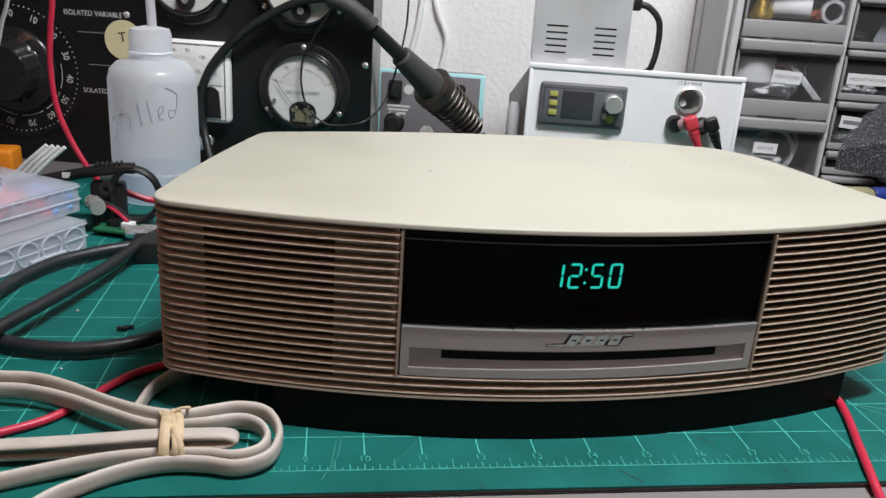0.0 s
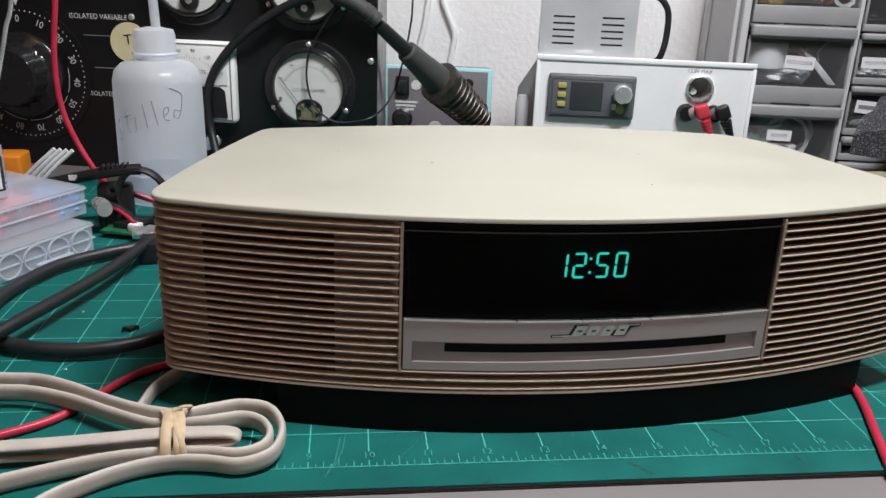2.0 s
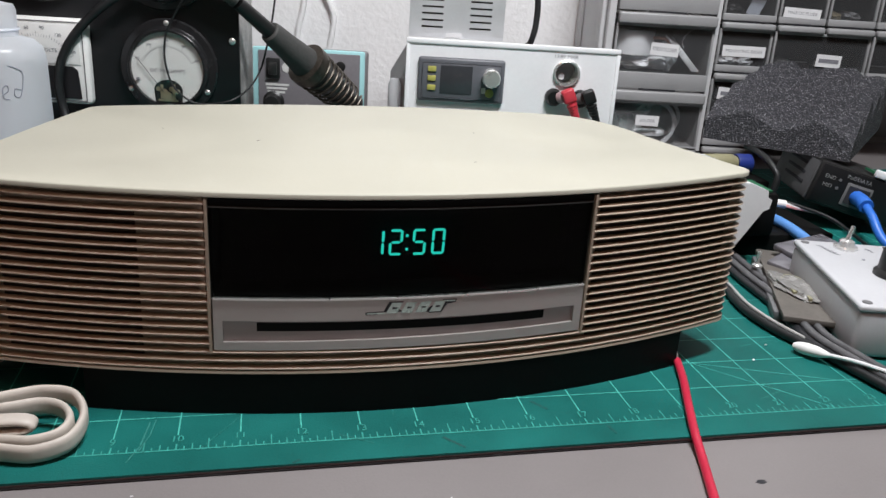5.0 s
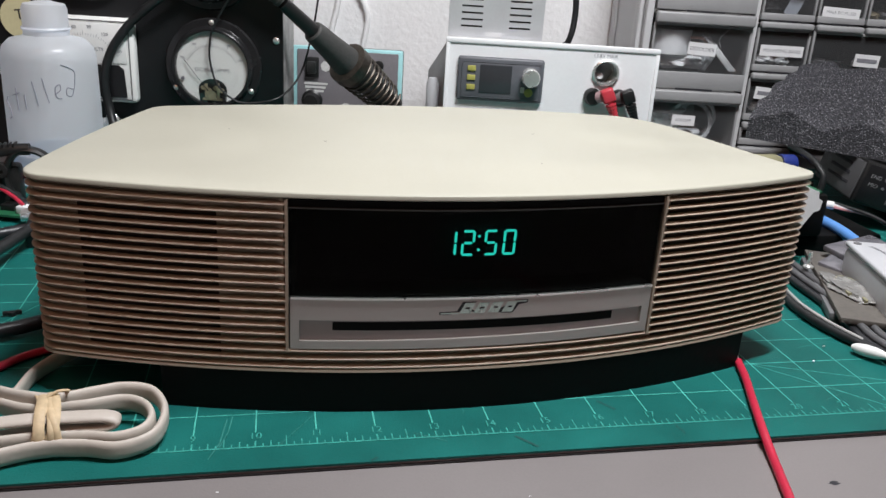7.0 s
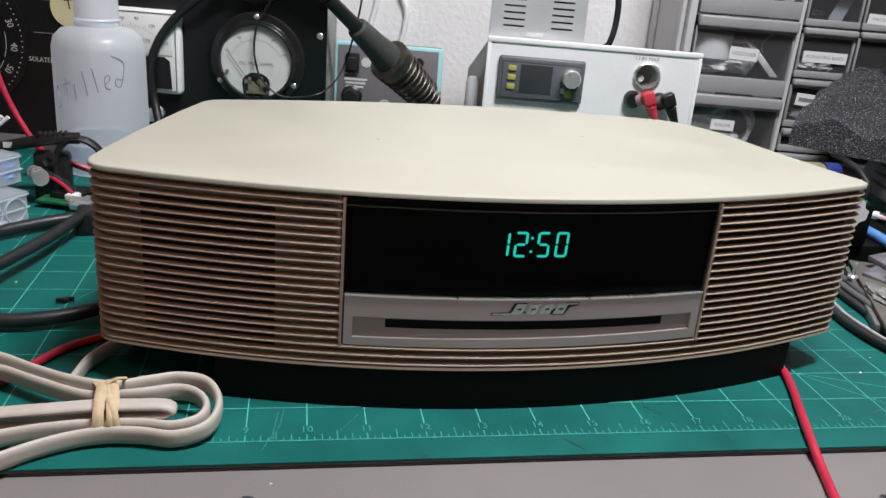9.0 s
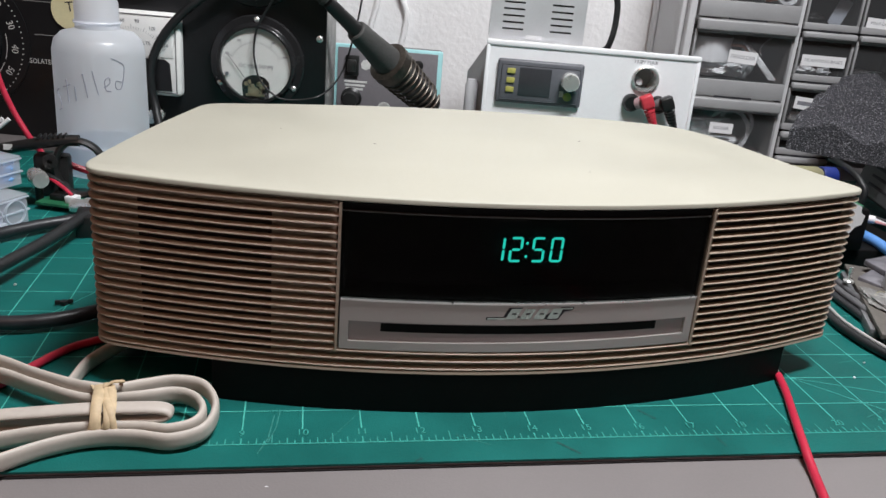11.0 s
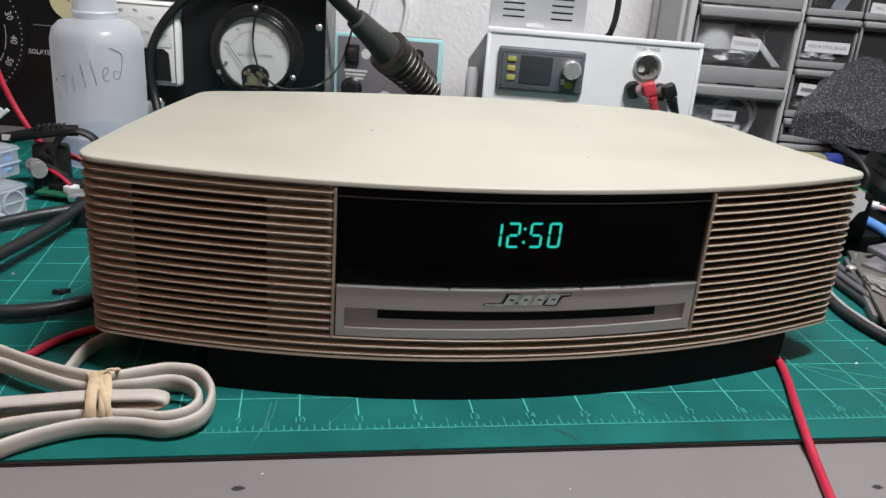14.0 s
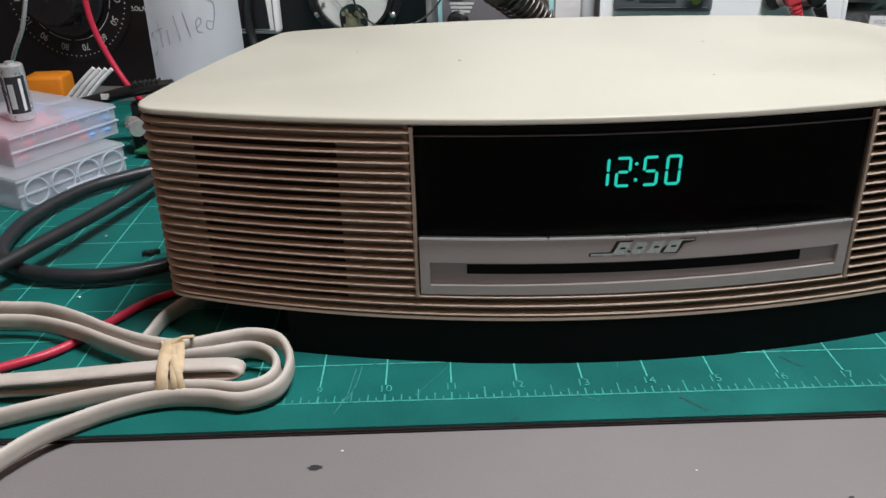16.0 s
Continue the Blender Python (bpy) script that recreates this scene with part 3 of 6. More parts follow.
# a plain slanted emblem: a dark outline plate with four light slanted blocks and two tails
bm = bmesh.new()
logo_bar(bm, [(-0.0042, 0.0474), (0.0292, 0.0474), (0.0318, 0.0512), (0.0358, 0.0519), (0.0360, 0.0534), (0.0060, 0.0534), (0.0036, 0.0490), (-0.0042, 0.0487)], 0.00015)
part("emblem_plate", bm, M_INK, tray, "dark outlined emblem", smooth=False)
for k in range(4):
    bm = bmesh.new()
    x = 0.0046 + k * 0.0064
    logo_bar(bm, [(x, 0.0479), (x + 0.0050, 0.0479), (x + 0.0072, 0.0529), (x + 0.0026, 0.0529)], 0.0001)
    part("emblem_block", bm, M_LOGO, tray, "pale grey-green slanted block", smooth=False)
bm = bmesh.new()
logo_bar(bm, [(-0.0036, 0.0477), (0.0042, 0.0477), (0.0044, 0.0484), (-0.0036, 0.0484)], 0.0001)
part("emblem_tail", bm, M_LOGO, tray, "pale grey-green emblem tail", smooth=False)
bm = bmesh.new()
logo_bar(bm, [(0.0300, 0.0524), (0.0354, 0.0524), (0.0356, 0.0531), (0.0303, 0.0531)], 0.0001)
part("emblem_tail", bm, M_LOGO, tray, "pale grey-green emblem tail", smooth=False)
bm = bmesh.new()
for k in range(4):
    x = 0.0046 + k * 0.0064
    logo_bar(bm, [(x + 0.0026, 0.0500), (x + 0.0046, 0.0500), (x + 0.0050, 0.0508), (x + 0.0030, 0.0508)], 0.00006)
part("emblem_cuts", bm, M_INK, tray, smooth=False)

# black pedestal under the case
ped = arc(-14.5, 19.3, 40)
ped_line = offset(ped, 0.0004) + [(0.150, 0.16), (-0.11, 0.16)]
pedestal = part("pedestal", slab(ped_line, 0.0, Z_LOW + 0.0004), M_BASE, radio, "black pedestal base")
bm = bmesh.new()
for x, y, r in ((-0.042, 0.115, 0.0007), (0.075, 0.14, 0.0006), (0.06, 0.075, 0.0005), (-0.09, 0.14, 0.0004)):
    bm.faces.new([bm.verts.new((x + r * (1.8 if k % 3 else 1) * math.cos(k * 0.9), y + r * math.sin(k * 0.9), Z_TOP + 0.00008)) for k in range(7)])
part("specks", bm, M_TAN, radio, "tiny brown specks", smooth=False)

# ---- flat power cord in a banded bundle ----
TWIN = [(0.0034 * math.cos(2 * math.pi * k / 24), 0.0019 * math.sin(2 * math.pi * k / 24) * (1 - 0.16 * abs(math.sin(2 * math.pi * k / 24)) ** 8)) for k in range(24)]
TWIN_UP = [(h * 1.02, s * 1.16) for s, h in TWIN]
cord = thing("power_cord", "off-white flat twin power cord folded into a bundle on the mat", "power cord")


def strand(points, upright=True, label=""):
    return part("cord_strand", sweep(smooth_path(points, 10), TWIN_UP if upright else TWIN), M_CORD, cord, label)


BX, BY = -0.161, 0.021  # the band
strand([(-0.300, 0.068, 0.0110), (-0.243, 0.0615, 0.0108), (-0.226, 0.0595, 0.0108), (-0.209, 0.0510, 0.0110), (-0.191, 0.0385, 0.0115), (-0.174, 0.0285, 0.0120), (-0.157, 0.0235, 0.012), (-0.143, 0.0275, 0.012), (-0.131, 0.0305, 0.012), (-0.119, 0.0275, 0.011), (-0.1128, 0.0145, 0.009), (-0.1160, 0.0015, 0.0062), (-0.128, -0.0040, 0.0050), (-0.142, -0.0012, 0.0050), (-0.156, -0.0005, 0.0050), (-0.170, -0.0040, 0.0048), (-0.185, -0.0125, 0.0047), (-0.200, -0.026, 0.0044), (-0.222, -0.062, 0.0025)])
strand([(-0.300, 0.0615, 0.0080), (-0.246, 0.0562, 0.0078), (-0.228, 0.0540, 0.0078), (-0.208, 0.0455, 0.0080), (-0.187, 0.0325, 0.0082), (-0.166, 0.0215, 0.0085), (-0.147, 0.0205, 0.0098), (-0.131, 0.0240, 0.0098), (-0.1220, 0.0205, 0.0092), (-0.1178, 0.0125, 0.0080), (-0.1205, 0.0050, 0.0066), (-0.130, 0.0018, 0.0058), (-0.142, 0.0042, 0.0054), (-0.158, 0.0046, 0.0056), (-0.182, 0.0020, 0.0052), (-0.21, -0.007, 0.0048), (-0.25, -0.024, 0.0047)])
fold = [(-0.30, 0.000, 0.0078), (-0.240, 0.0085, 0.0080), (-0.206, 0.0095, 0.0092), (-0.186, 0.0092, 0.0108), (-0.162, 0.0088, 0.0128), (-0.146, 0.0088, 0.0130), (-0.1345, 0.0088, 0.0128), (-0.1306, 0.0088, 0.0108), (-0.1345, 0.0088, 0.0086), (-0.148, 0.0086, 0.0082), (-0.164, 0.0088, 0.0066), (-0.185, 0.0102, 0.0044), (-0.24, 0.0090, 0.0034), (-0.30, 0.001, 0.0032)]
part("cord_strand", sweep(smooth_path(fold, 10), TWIN_UP, (0, 1, 0)), M_CORD, cord, "cord folded flat over itself")
strand([(-0.179, 0.036, 0.0036), (-0.178, 0.0475, 0.0036), (-0.1735, 0.066, 0.0042), (-0.155, 0.090, 0.006), (-0.13, 0.11, 0.008)], label="cord end that runs under the radio")
for k in range(8):  # the band is wound tight, its turns twisted over one another
    bm = bmesh.new()
    dx, tilt, r = -0.0042 + 0.0011 * k, random.uniform(-0.0042, 0.0042), random.uniform(0.0004, 0.0007)
    ring = []
    for j in range(36):
        a = 2 * math.pi * j / 36
        y, z = (0.0138 + 0.0004 * (k % 3)) * math.cos(a), (0.0082 + 0.0004 * (k % 3)) * math.sin(a)
        pinch = 1 - 0.45 * max(0.0, math.sin(a)) ** 3
        ring.append(Vector((BX + 0.003 + dx * pinch + tilt * math.sin(a + 0.8 * k) - 0.28 * y, BY - 0.0068 + y, 0.0086 + z + 0.0005 * math.sin(3 * a + k))))
    sweep(ring, ring_profile(r, 8, random.uniform(1.6, 3.4)), (1, 0.2, 0), bm, closed=True)
    part("rubber_band_turn", bm, M_BAND, cord, "tan rubber band wound round the cord")
part("rubber_band_end", tube([(BX + 0.003, BY - 0.004, 0.0176), (BX + 0.0065, BY - 0.002, 0.0192), (BX + 0.0100, BY, 0.0182), (BX + 0.0088, BY + 0.003, 0.0168)], 0.0007, 8, 6), M_BAND, cord)

# ---- black cables at the side ----
loop = thing("cable_loop", "thick grey-black cable lying in a loop on the mat", "cable")
part("cable", tube([(-0.190, 0.285, 0.006), (-0.221, 0.262, 0.006), (-0.247, 0.245, 0.006), (-0.270, 0.221, 0.006), (-0.284, 0.182, 0.006), (-0.285, 0.152, 0.0055), (-0.278, 0.128, 0.0055), (-0.260, 0.111, 0.0055), (-0.236, 0.103, 0.0055), (-0.211, 0.103, 0.0055), (-0.188, 0.113, 0.0055), (-0.165, 0.135, 0.0055), (-0.15, 0.17, 0.0055)], 0.0038, 12, 8), M_GREYCABLE, loop)
cable2 = thing("black_cable", "straight black rubber cable crossing over another cable", "cable")
part("cable", tube([(-0.200, 0.290, 0.012), (-0.217, 0.252, 0.0125), (-0.229, 0.203, 0.0125), (-0.241, 0.164, 0.0128), (-0.252, 0.130, 0.0138), (-0.262, 0.105, 0.0135), (-0.285, 0.06, 0.0115), (-0.33, 0.0, 0.007), (-0.42, -0.08, 0.004)], 0.0037, 12, 8), M_BLACKRUB, cable2)
redl = thing("red_wire", "thin red wire running under the radio", "wire")
part("wire", tube([(-0.15, 0.105, 0.0022), (-0.180, 0.0875, 0.0022), (-0.191, 0.0775, 0.0022), (-0.2015, 0.0605, 0.0022), (-0.214, 0.041, 0.0022), (-0.232, 0.0285, 0.0022), (-0.27, 0.01, 0.0022), (-0.33, -0.02, -0.001)], 0.0021, 10, 8), M_RED, redl)
redr = thing("red_wire", "red insulated wire with a bare silver end running off the mat", "wire")
part("wire", tube([(0.1700, 0.0500, 0.0022), (0.1645, 0.033, 0.0023), (0.1560, 0.0115, 0.0023), (0.1470, -0.0120, 0.0021), (0.1425, -0.0290, -0.0010), (0.1330, -0.057, -0.0012), (0.118, -0.10, -0.0012), (0.09, -0.16, -0.0012)], 0.0021, 10, 8), M_RED, redr)
part("bare_end", tube([(0.188, 0.105, 0.0165), (0.1815, 0.080, 0.0090), (0.1755, 0.0645, 0.0045), (0.1700, 0.0500, 0.0023)], 0.0010, 8, 8), M_CHROME, redr, "bare silver wire end")
nut = thing("black_nut", "small black wing-shaped nut on the mat", "nut")
bm = cyl((0, 0, 0), 0.0022, 0.0022, seg=6)
box(-0.0046, -0.0018, -0.0010, 0.0010, 0.0005, 0.0028, 0.0004, bm=bm)
box(0.0018, 0.0046, -0.0010, 0.0010, 0.0005, 0.0028, 0.0004, bm=bm)
part("nut_body", bm, M_BLACKPL, nut)
nut.matrix_world = pose(-0.2045, 0.1354, 0.0002, 0, 0, 15)
for k, (x, y) in enumerate(((-0.237, 0.161), (-0.225, 0.09), (-0.27, 0.085), (0.232, 0.066), (0.245, 0.085), (0.215, 0.05), (-0.24, 0.08))):
    bm = bmesh.new()
    bmesh.ops.create_icosphere(bm, subdivisions=1, radius=0.0009 if k else 0.0014)
    for v in bm.verts:
        v.co *= random.uniform(0.6, 1.2)
        v.co.z *= 0.6
    ob = part("crumb", bm, M_LABEL if k % 3 else M_CHROME)
    ob.matrix_world = pose(x, y, 0.0006)
    tagged(ob, "tiny pale crumb of debris on the mat", "debris", "crumbs on the mat")

# ---- black instrument case with meters and a big dial ----
VD = 0.441
variac = thing("isolated_variable_supply", "black enamelled power supply panel with round meters and a big dial", "power supply", BACK)
part("front_panel", box(-0.66, -0.1459, VD, VD + 0.004, -0.003, 0.34, 0.001), M_PANEL, variac, "glossy black front panel")
part("case_body", box(-0.66, -0.1469, VD + 0.004, VD + 0.062, -0.0032, 0.338, 0.001), M_CASE_MOTTLE, variac, "mottled grey steel case")


def screw(u, z, d, r, parent):
    bm = lathe([(r, 0.0), (r, -0.0006), (r * 0.7, -0.0013), (0.0, -0.0016)], (u, d, z), 14, "y")
    box(u - r * 0.7, u + r * 0.7, d - 0.0018, d - 0.0013, z - r * 0.12, z + r * 0.12, bm=bm)
    return part("screw", bm, M_CHROME, parent)


def round_meter(u, z, text=True):
    ring = part("meter_flange", lathe([(0.0425, 0.0), (0.0425, -0.004), (0.0412, -0.0055), (0.036, -0.0060), (0.0345, -0.011), (0.0335, -0.0118), (0.0318, -0.0118), (0.0314, -0.0072)], (u, VD, z), 56, "y"), M_METERRING, variac, "black round meter flange")
    part("meter_face", cyl((u, VD - 0.0084, z), 0.0313, 0.0015, "y", 48), M_FACE, ring, "white dial face")
    part("meter_glass", cyl((u, VD - 0.0114, z), 0.0318, 0.0008, "y", 48), M_GLASS, ring, "clear glass").visible_shadow = False
    for k in range(3):
        a = radians(90 + 120 * k)
        screw(u + 0.0385 * math.cos(a), z + 0.0385 * math.sin(a), VD - 0.0056, 0.0024, ring)
    bm = bmesh.new()
    for k in range(29):
        a = radians(155 - 130 * k / 28)
        r1 = 0.0262 if k % 7 == 0 else 0.0246
        for q in (0,):
            c, s = math.cos(a), math.sin(a)
            w = 0.00028 if k % 7 == 0 else 0.00016
            bm.faces.new([bm.verts.new((u + r * c + o * s, VD - 0.00855, z - 0.004 + r * s - o * c)) for r, o in ((0.0228, -w), (r1, -w), (r1, w), (0.0228, w))])
    for k in range(28):
        a0, a1 = radians(155 - 130 * k / 28), radians(155 - 130 * (k + 1) / 28)
        bm.faces.new([bm.verts.new((u + r * math.cos(a), VD - 0.00855, z - 0.004 + r * math.sin(a))) for r, a in ((0.0226, a0), (0.0230, a0), (0.0230, a1), (0.0226, a1))])
    for k in range(5):
        a = radians(155 - 130 * k / 4)
        bm.faces.new([bm.verts.new((u + 0.0283 * math.cos(a) + dx, VD - 0.00855, z - 0.004 + 0.0283 * math.sin(a) + dz)) for dx, dz in ((-0.0018, -0.0009), (0.0018, -0.0009), (0.0018, 0.0009), (-0.0018, 0.0009))])
    part("meter_scale", bm, M_SCALE, ring, "printed grey scale", smooth=False)
    if text:
        part("meter_writing", letters("DC MILLIAMPS", 0.0046, on_back(u, VD - 0.00855, z - 0.002), 0.00003, 1.05), M_INKGREY, ring, smooth=False)
        bm = bmesh.new()
        w = [(u - 0.0115, z - 0.031), (u + 0.0115, z - 0.031), (u + 0.0125, z - 0.020)] + [(u + 0.0125 * math.cos(radians(a)), z - 0.0185 + 0.0090 * math.sin(radians(a))) for a in range(0, 181, 20)] + [(u - 0.0125, z - 0.020)]
        bm.faces.new([bm.verts.new((x, VD - 0.0087, zz)) for x, zz in w])
        part("movement_window", bm, M_BLACKPL, ring, "dark window on the movement", smooth=False)
        bm = cyl((u - 0.001, VD - 0.0100, z - 0.024), 0.0042, 0.0012, "y", 14)
        for k in range(4):
            cyl((u - 0.0085 + 0.0055 * k, VD - 0.0098, z - 0.0175 - 0.002 * (k % 2)), 0.0021, 0.0014, "y", 10, bm=bm)
        box(u - 0.009, u + 0.008, VD - 0.0095, VD - 0.0087, z - 0.0285, z - 0.0265, bm=bm)
        box(u - 0.007, u - 0.0045, VD - 0.0097, VD - 0.0087, z - 0.026, z - 0.014, bm=bm)
        box(u + 0.0035, u + 0.006, VD - 0.0097, VD - 0.0087, z - 0.027, z - 0.013, bm=bm)
        part("movement", bm, M_BRASS, ring, "brass movement")
        a = Vector((u - 0.004, VD - 0.0103, z - 0.020))
        b = Vector((u - 0.0245, VD - 0.0103, z + 0.007))
        part("needle", sweep([a, (a + b) / 2, b], ring_profile(0.00028, 6)), M_INK, ring, "thin black needle")
        part("zero_screw", cyl((u - 0.026, VD - 0.0098, z - 0.010), 0.0016, 0.0012, "y", 12), M_INKGREY, ring)
    return ring


round_meter(-0.2068, 0.0836)
up1 = round_meter(-0.3115, 0.1768, False)
up2 = round_meter(-0.2085, 0.1745, False)
for ring, u, z in ((up1, -0.3115, 0.1768), (up2, -0.2085, 0.1745)):
    part("movement_cover", cyl((u, VD - 0.0118, z - 0.021), 0.0085, 0.0036, "y", 24, bevel=0.0008), M_BLACKPL, ring, "black hub cover")
    part("hub_screw", cyl((u, VD - 0.0128, z - 0.021), 0.0030, 0.0012, "y", 14), M_CHROME, ring)

# square volt meter
vm = part("square_meter", box(-0.357, -0.2735, VD - 0.012, VD, 0.0485, 0.1215, 0.004, 3), M_FACE, variac, "white-framed square volt meter")
bm = bmesh.new()
for b in ((-0.3535, -0.2770, 0.1182, 0.1190), (-0.2778, -0.2770, 0.0520, 0.1182), (-0.3535, -0.3527, 0.0520, 0.1182), (-0.3535, -0.2770, 0.0512, 0.0520)):
    box(b[0], b[1], VD - 0.0124, VD - 0.0117, b[2], b[3], bm=bm)
part("inner_groove", bm, M_GREYPL, vm, "dark groove inside the frame", smooth=False)
part("meter_scale_plate", box(-0.351, -0.280, VD - 0.0128, VD - 0.0118, 0.083, 0.1175, 0.0008), M_FACE, vm)
part("meter_cover_plate", slab([(-0.352, 0.0535), (-0.2815, 0.0535), (-0.2830, 0.078), (-0.2875, 0.0815), (-0.345, 0.0815), (-0.350, 0.078)], 0, 0.0012), M_PANEL, vm, "black lower cover plate").matrix_local = pose(0, VD - 0.0120, 0, 90, 0, 0)
bm = bmesh.new()
for k in range(31):
    a = radians(150 - 120 * k / 30)
    c, s, w = math.cos(a), math.sin(a), 0.0002
    r1 = 0.0415 if k % 5 == 0 else 0.0395
    bm.faces.new([bm.verts.new((-0.316 + r * c * 0.85 + o * s, VD - 0.0131, 0.0725 + r * s * 0.9 - o * c)) for r, o in ((0.037, -w), (r1, -w), (r1, w), (0.037, w))])
part("scale_marks", bm, M_SCALE, vm, smooth=False)
part("scale_writing", letters("VOLTS", 0.0045, on_back(-0.306, VD - 0.0131, 0.0945), 0.00003), M_INKGREY, vm, smooth=False)
for n, u, z in (("60", -0.3235, 0.1125), ("90", -0.3105, 0.1130), ("120", -0.2975, 0.1075), ("150", -0.2865, 0.0935)):
    part("scale_number", letters(n, 0.0040, on_back(u, VD - 0.0131, z), 0.00003), M_INKGREY, vm, smooth=False)

# big dial
DU, DZ = -0.4775, 0.083
dial = part("dial_plate", lathe([(0.0635, 0.0), (0.0635, -0.0012), (0.0, -0.0012)], (DU, VD, DZ), 64, "y"), M_PANEL, variac, "black round dial plate")
for k in range(13):
    a = 90.5 - 24.2 * k
    if a > -255:
        part("dial_number", letters(str(k * 10), 0.0088, on_back(DU + 0.0500 * math.cos(radians(a)), VD - 0.0014, DZ + 0.0500 * math.sin(radians(a)), a - 90), 0.00004, 0.9), M_PRINT, dial, smooth=False)
bm = bmesh.new()
for k in range(72):
    a = radians(92 - 4.84 * k)
    bm.faces.new([bm.verts.new((DU + 0.0576 * math.cos(a) + 0.0007 * math.cos(j * math.pi / 3), VD - 0.0014, DZ + 0.0576 * math.sin(a) + 0.0007 * math.sin(j * math.pi / 3))) for j in range(6)])
tagged(part("dial_dots", bm, M_PRINT, dial, "ring of white printed dots", smooth=False), kind="stuff")
bm = bmesh.new()
for k in range(30):
    a0, a1 = radians(10 - 5 * k), radians(10 - 5 * (k + 1))
    if k % 7 != 6:
        bm.faces.new([bm.verts.new((DU + r * math.cos(a), VD - 0.0014, DZ + r * math.sin(a))) for r, a in ((0.0428, a0), (0.0434, a0), (0.0434, a1), (0.0428, a1))])
part("dial_arc", bm, M_PRINT, dial, smooth=False)
bm = bmesh.new()
prof = [(0.0385, -0.001), (0.0385, -0.006), (0.036, -0.0085), (0.0300, -0.0095), (0.0285, -0.012), (0.0270, -0.027), (0.0245, -0.0295), (0.012, -0.0295), (0.0, -0.029)]
lathe(prof, (DU, VD, DZ), 64, "y", bm)
for v in bm.verts:
    rel = Vector((v.co.x - DU, v.co.z - DZ))
    if 0.0255 < rel.length < 0.0295:
        k = 1 - 0.05 * (0.5 + 0.5 * math.cos(16 * math.atan2(rel.y, rel.x)))
        v.co.x, v.co.z = DU + rel.x * k, DZ + rel.y * k
part("dial_knob", bm, M_METERRING, dial, "glossy black fluted knob")
bm = bmesh.new()
bm.faces.new([bm.verts.new((DU + x, VD - 0.0016, DZ + z)) for x, z in ((-0.0035, 0.0680), (0.0035, 0.0680), (0, 0.0615))])
part("dial_pointer", bm, M_PRINT, dial, "white arrow", smooth=False)
part("panel_writing", letters("ISOLATED VARIABLE", 0.0064, on_back(-0.4015, VD - 0.0002, 0.1376), 0.00004, 0.93), M_PRINT, variac, smooth=False)
part("panel_writing", letters("ISOLATED", 0.0060, on_back(-0.4045, VD - 0.0002, 0.0680), 0.00004, 0.92), M_PRINT, variac, smooth=False)
for u0, u1, z in ((-0.409, -0.375, 0.0921), (-0.417, -0.39, 0.121)):
    part("panel_line", box(u0, u1, VD - 0.0004, VD - 0.0001, z - 0.0003, z + 0.0003), M_PRINTGREY, variac)
for u, z in ((-0.3703, 0.1387), (-0.1518, 0.1092), (-0.1518, 0.20), (-0.1518, 0.02)):
    screw(u, z, VD, 0.0030, variac)
part("binding_post", lathe([(0.007, 0), (0.007, -0.004), (0.0045, -0.006), (0.0045, -0.012), (0.006, -0.013), (0.006, -0.019), (0.0, -0.020)], (-0.3000, VD, 0.030), 20, "y"), M_CHROME, variac, "chrome binding post")
tag = thing("paper_tag", "round pale yellow paper tag stuck on the black panel", "tag", BACK)
part("disc", cyl((-0.3738, VD - 0.0016, 0.1163), 0.0177, 0.0010, "y", 40), M_TAG, tag)
part("tag_writing", letters("T", 0.0125, on_back(-0.3745, VD - 0.0018, 0.1185, 8), 0.00003), M_INK, tag, smooth=False)
for u, z, r in ((-0.3665, 0.1150, 0.0016), (-0.3660, 0.1080, 0.0022)):
    part("tag_mark", cyl((u, VD - 0.0020, z), r, 0.0003, "y", 12), M_INK, tag)

# ---- soldering station, iron and cords ----
WD = 0.56
station = thing("soldering_station", "teal soldering station with a charcoal front panel", "soldering station", BACK)
part("case", box(-0.1590, -0.0445, WD - 0.001, WD + 0.006, -0.0032, 0.0918, 0.002), M_TEAL, station, "teal enamelled case rim")
part("rear_case", box(-0.156, -0.048, WD + 0.006, WD + 0.11, -0.0032, 0.080, 0.003), M_STATION, station, "charcoal rear case")
face = part("front_plate", box(-0.1530, -0.0492, WD - 0.0025, WD + 0.0012, 0.003, 0.0888, 0.0008), M_STATION, station, "charcoal front plate")
part("power_switch", box(-0.1445, -0.1305, WD - 0.006, WD - 0.0014, 0.0610, 0.0815, 0.001), M_BLACKPL, face, "black rocker switch")
part("switch_rocker", box(-0.1420, -0.1330, WD - 0.0085, WD - 0.0055, 0.0650, 0.0775, 0.001), M_DARKMETAL, face)
part("lamp_lens", cyl((-0.0690, WD - 0.004, 0.0765), 0.0052, 0.004, "y", 20, bevel=0.001), M_BLACKPL, face)
part("power_knob", lathe([(0.011, 0), (0.011, -0.003), (0.0085, -0.005), (0.0075, -0.016), (0.0, -0.017)], (-0.1375, WD, 0.0370), 24, "y"), M_BLACKPL, face, "black knob")
for k in range(3):
    part("print_bar", box(-0.1455 + 0.001 * k, -0.1215 - 0.002 * k, WD - 0.0030, WD - 0.0024, 0.0535 - 0.0038 * k, 0.0556 - 0.0038 * k), M_PRINT, face)
part("print_patch", cyl((-0.1235, WD - 0.0030, 0.0725), 0.0055, 0.0004, "y", 7), M_PRINT, face)
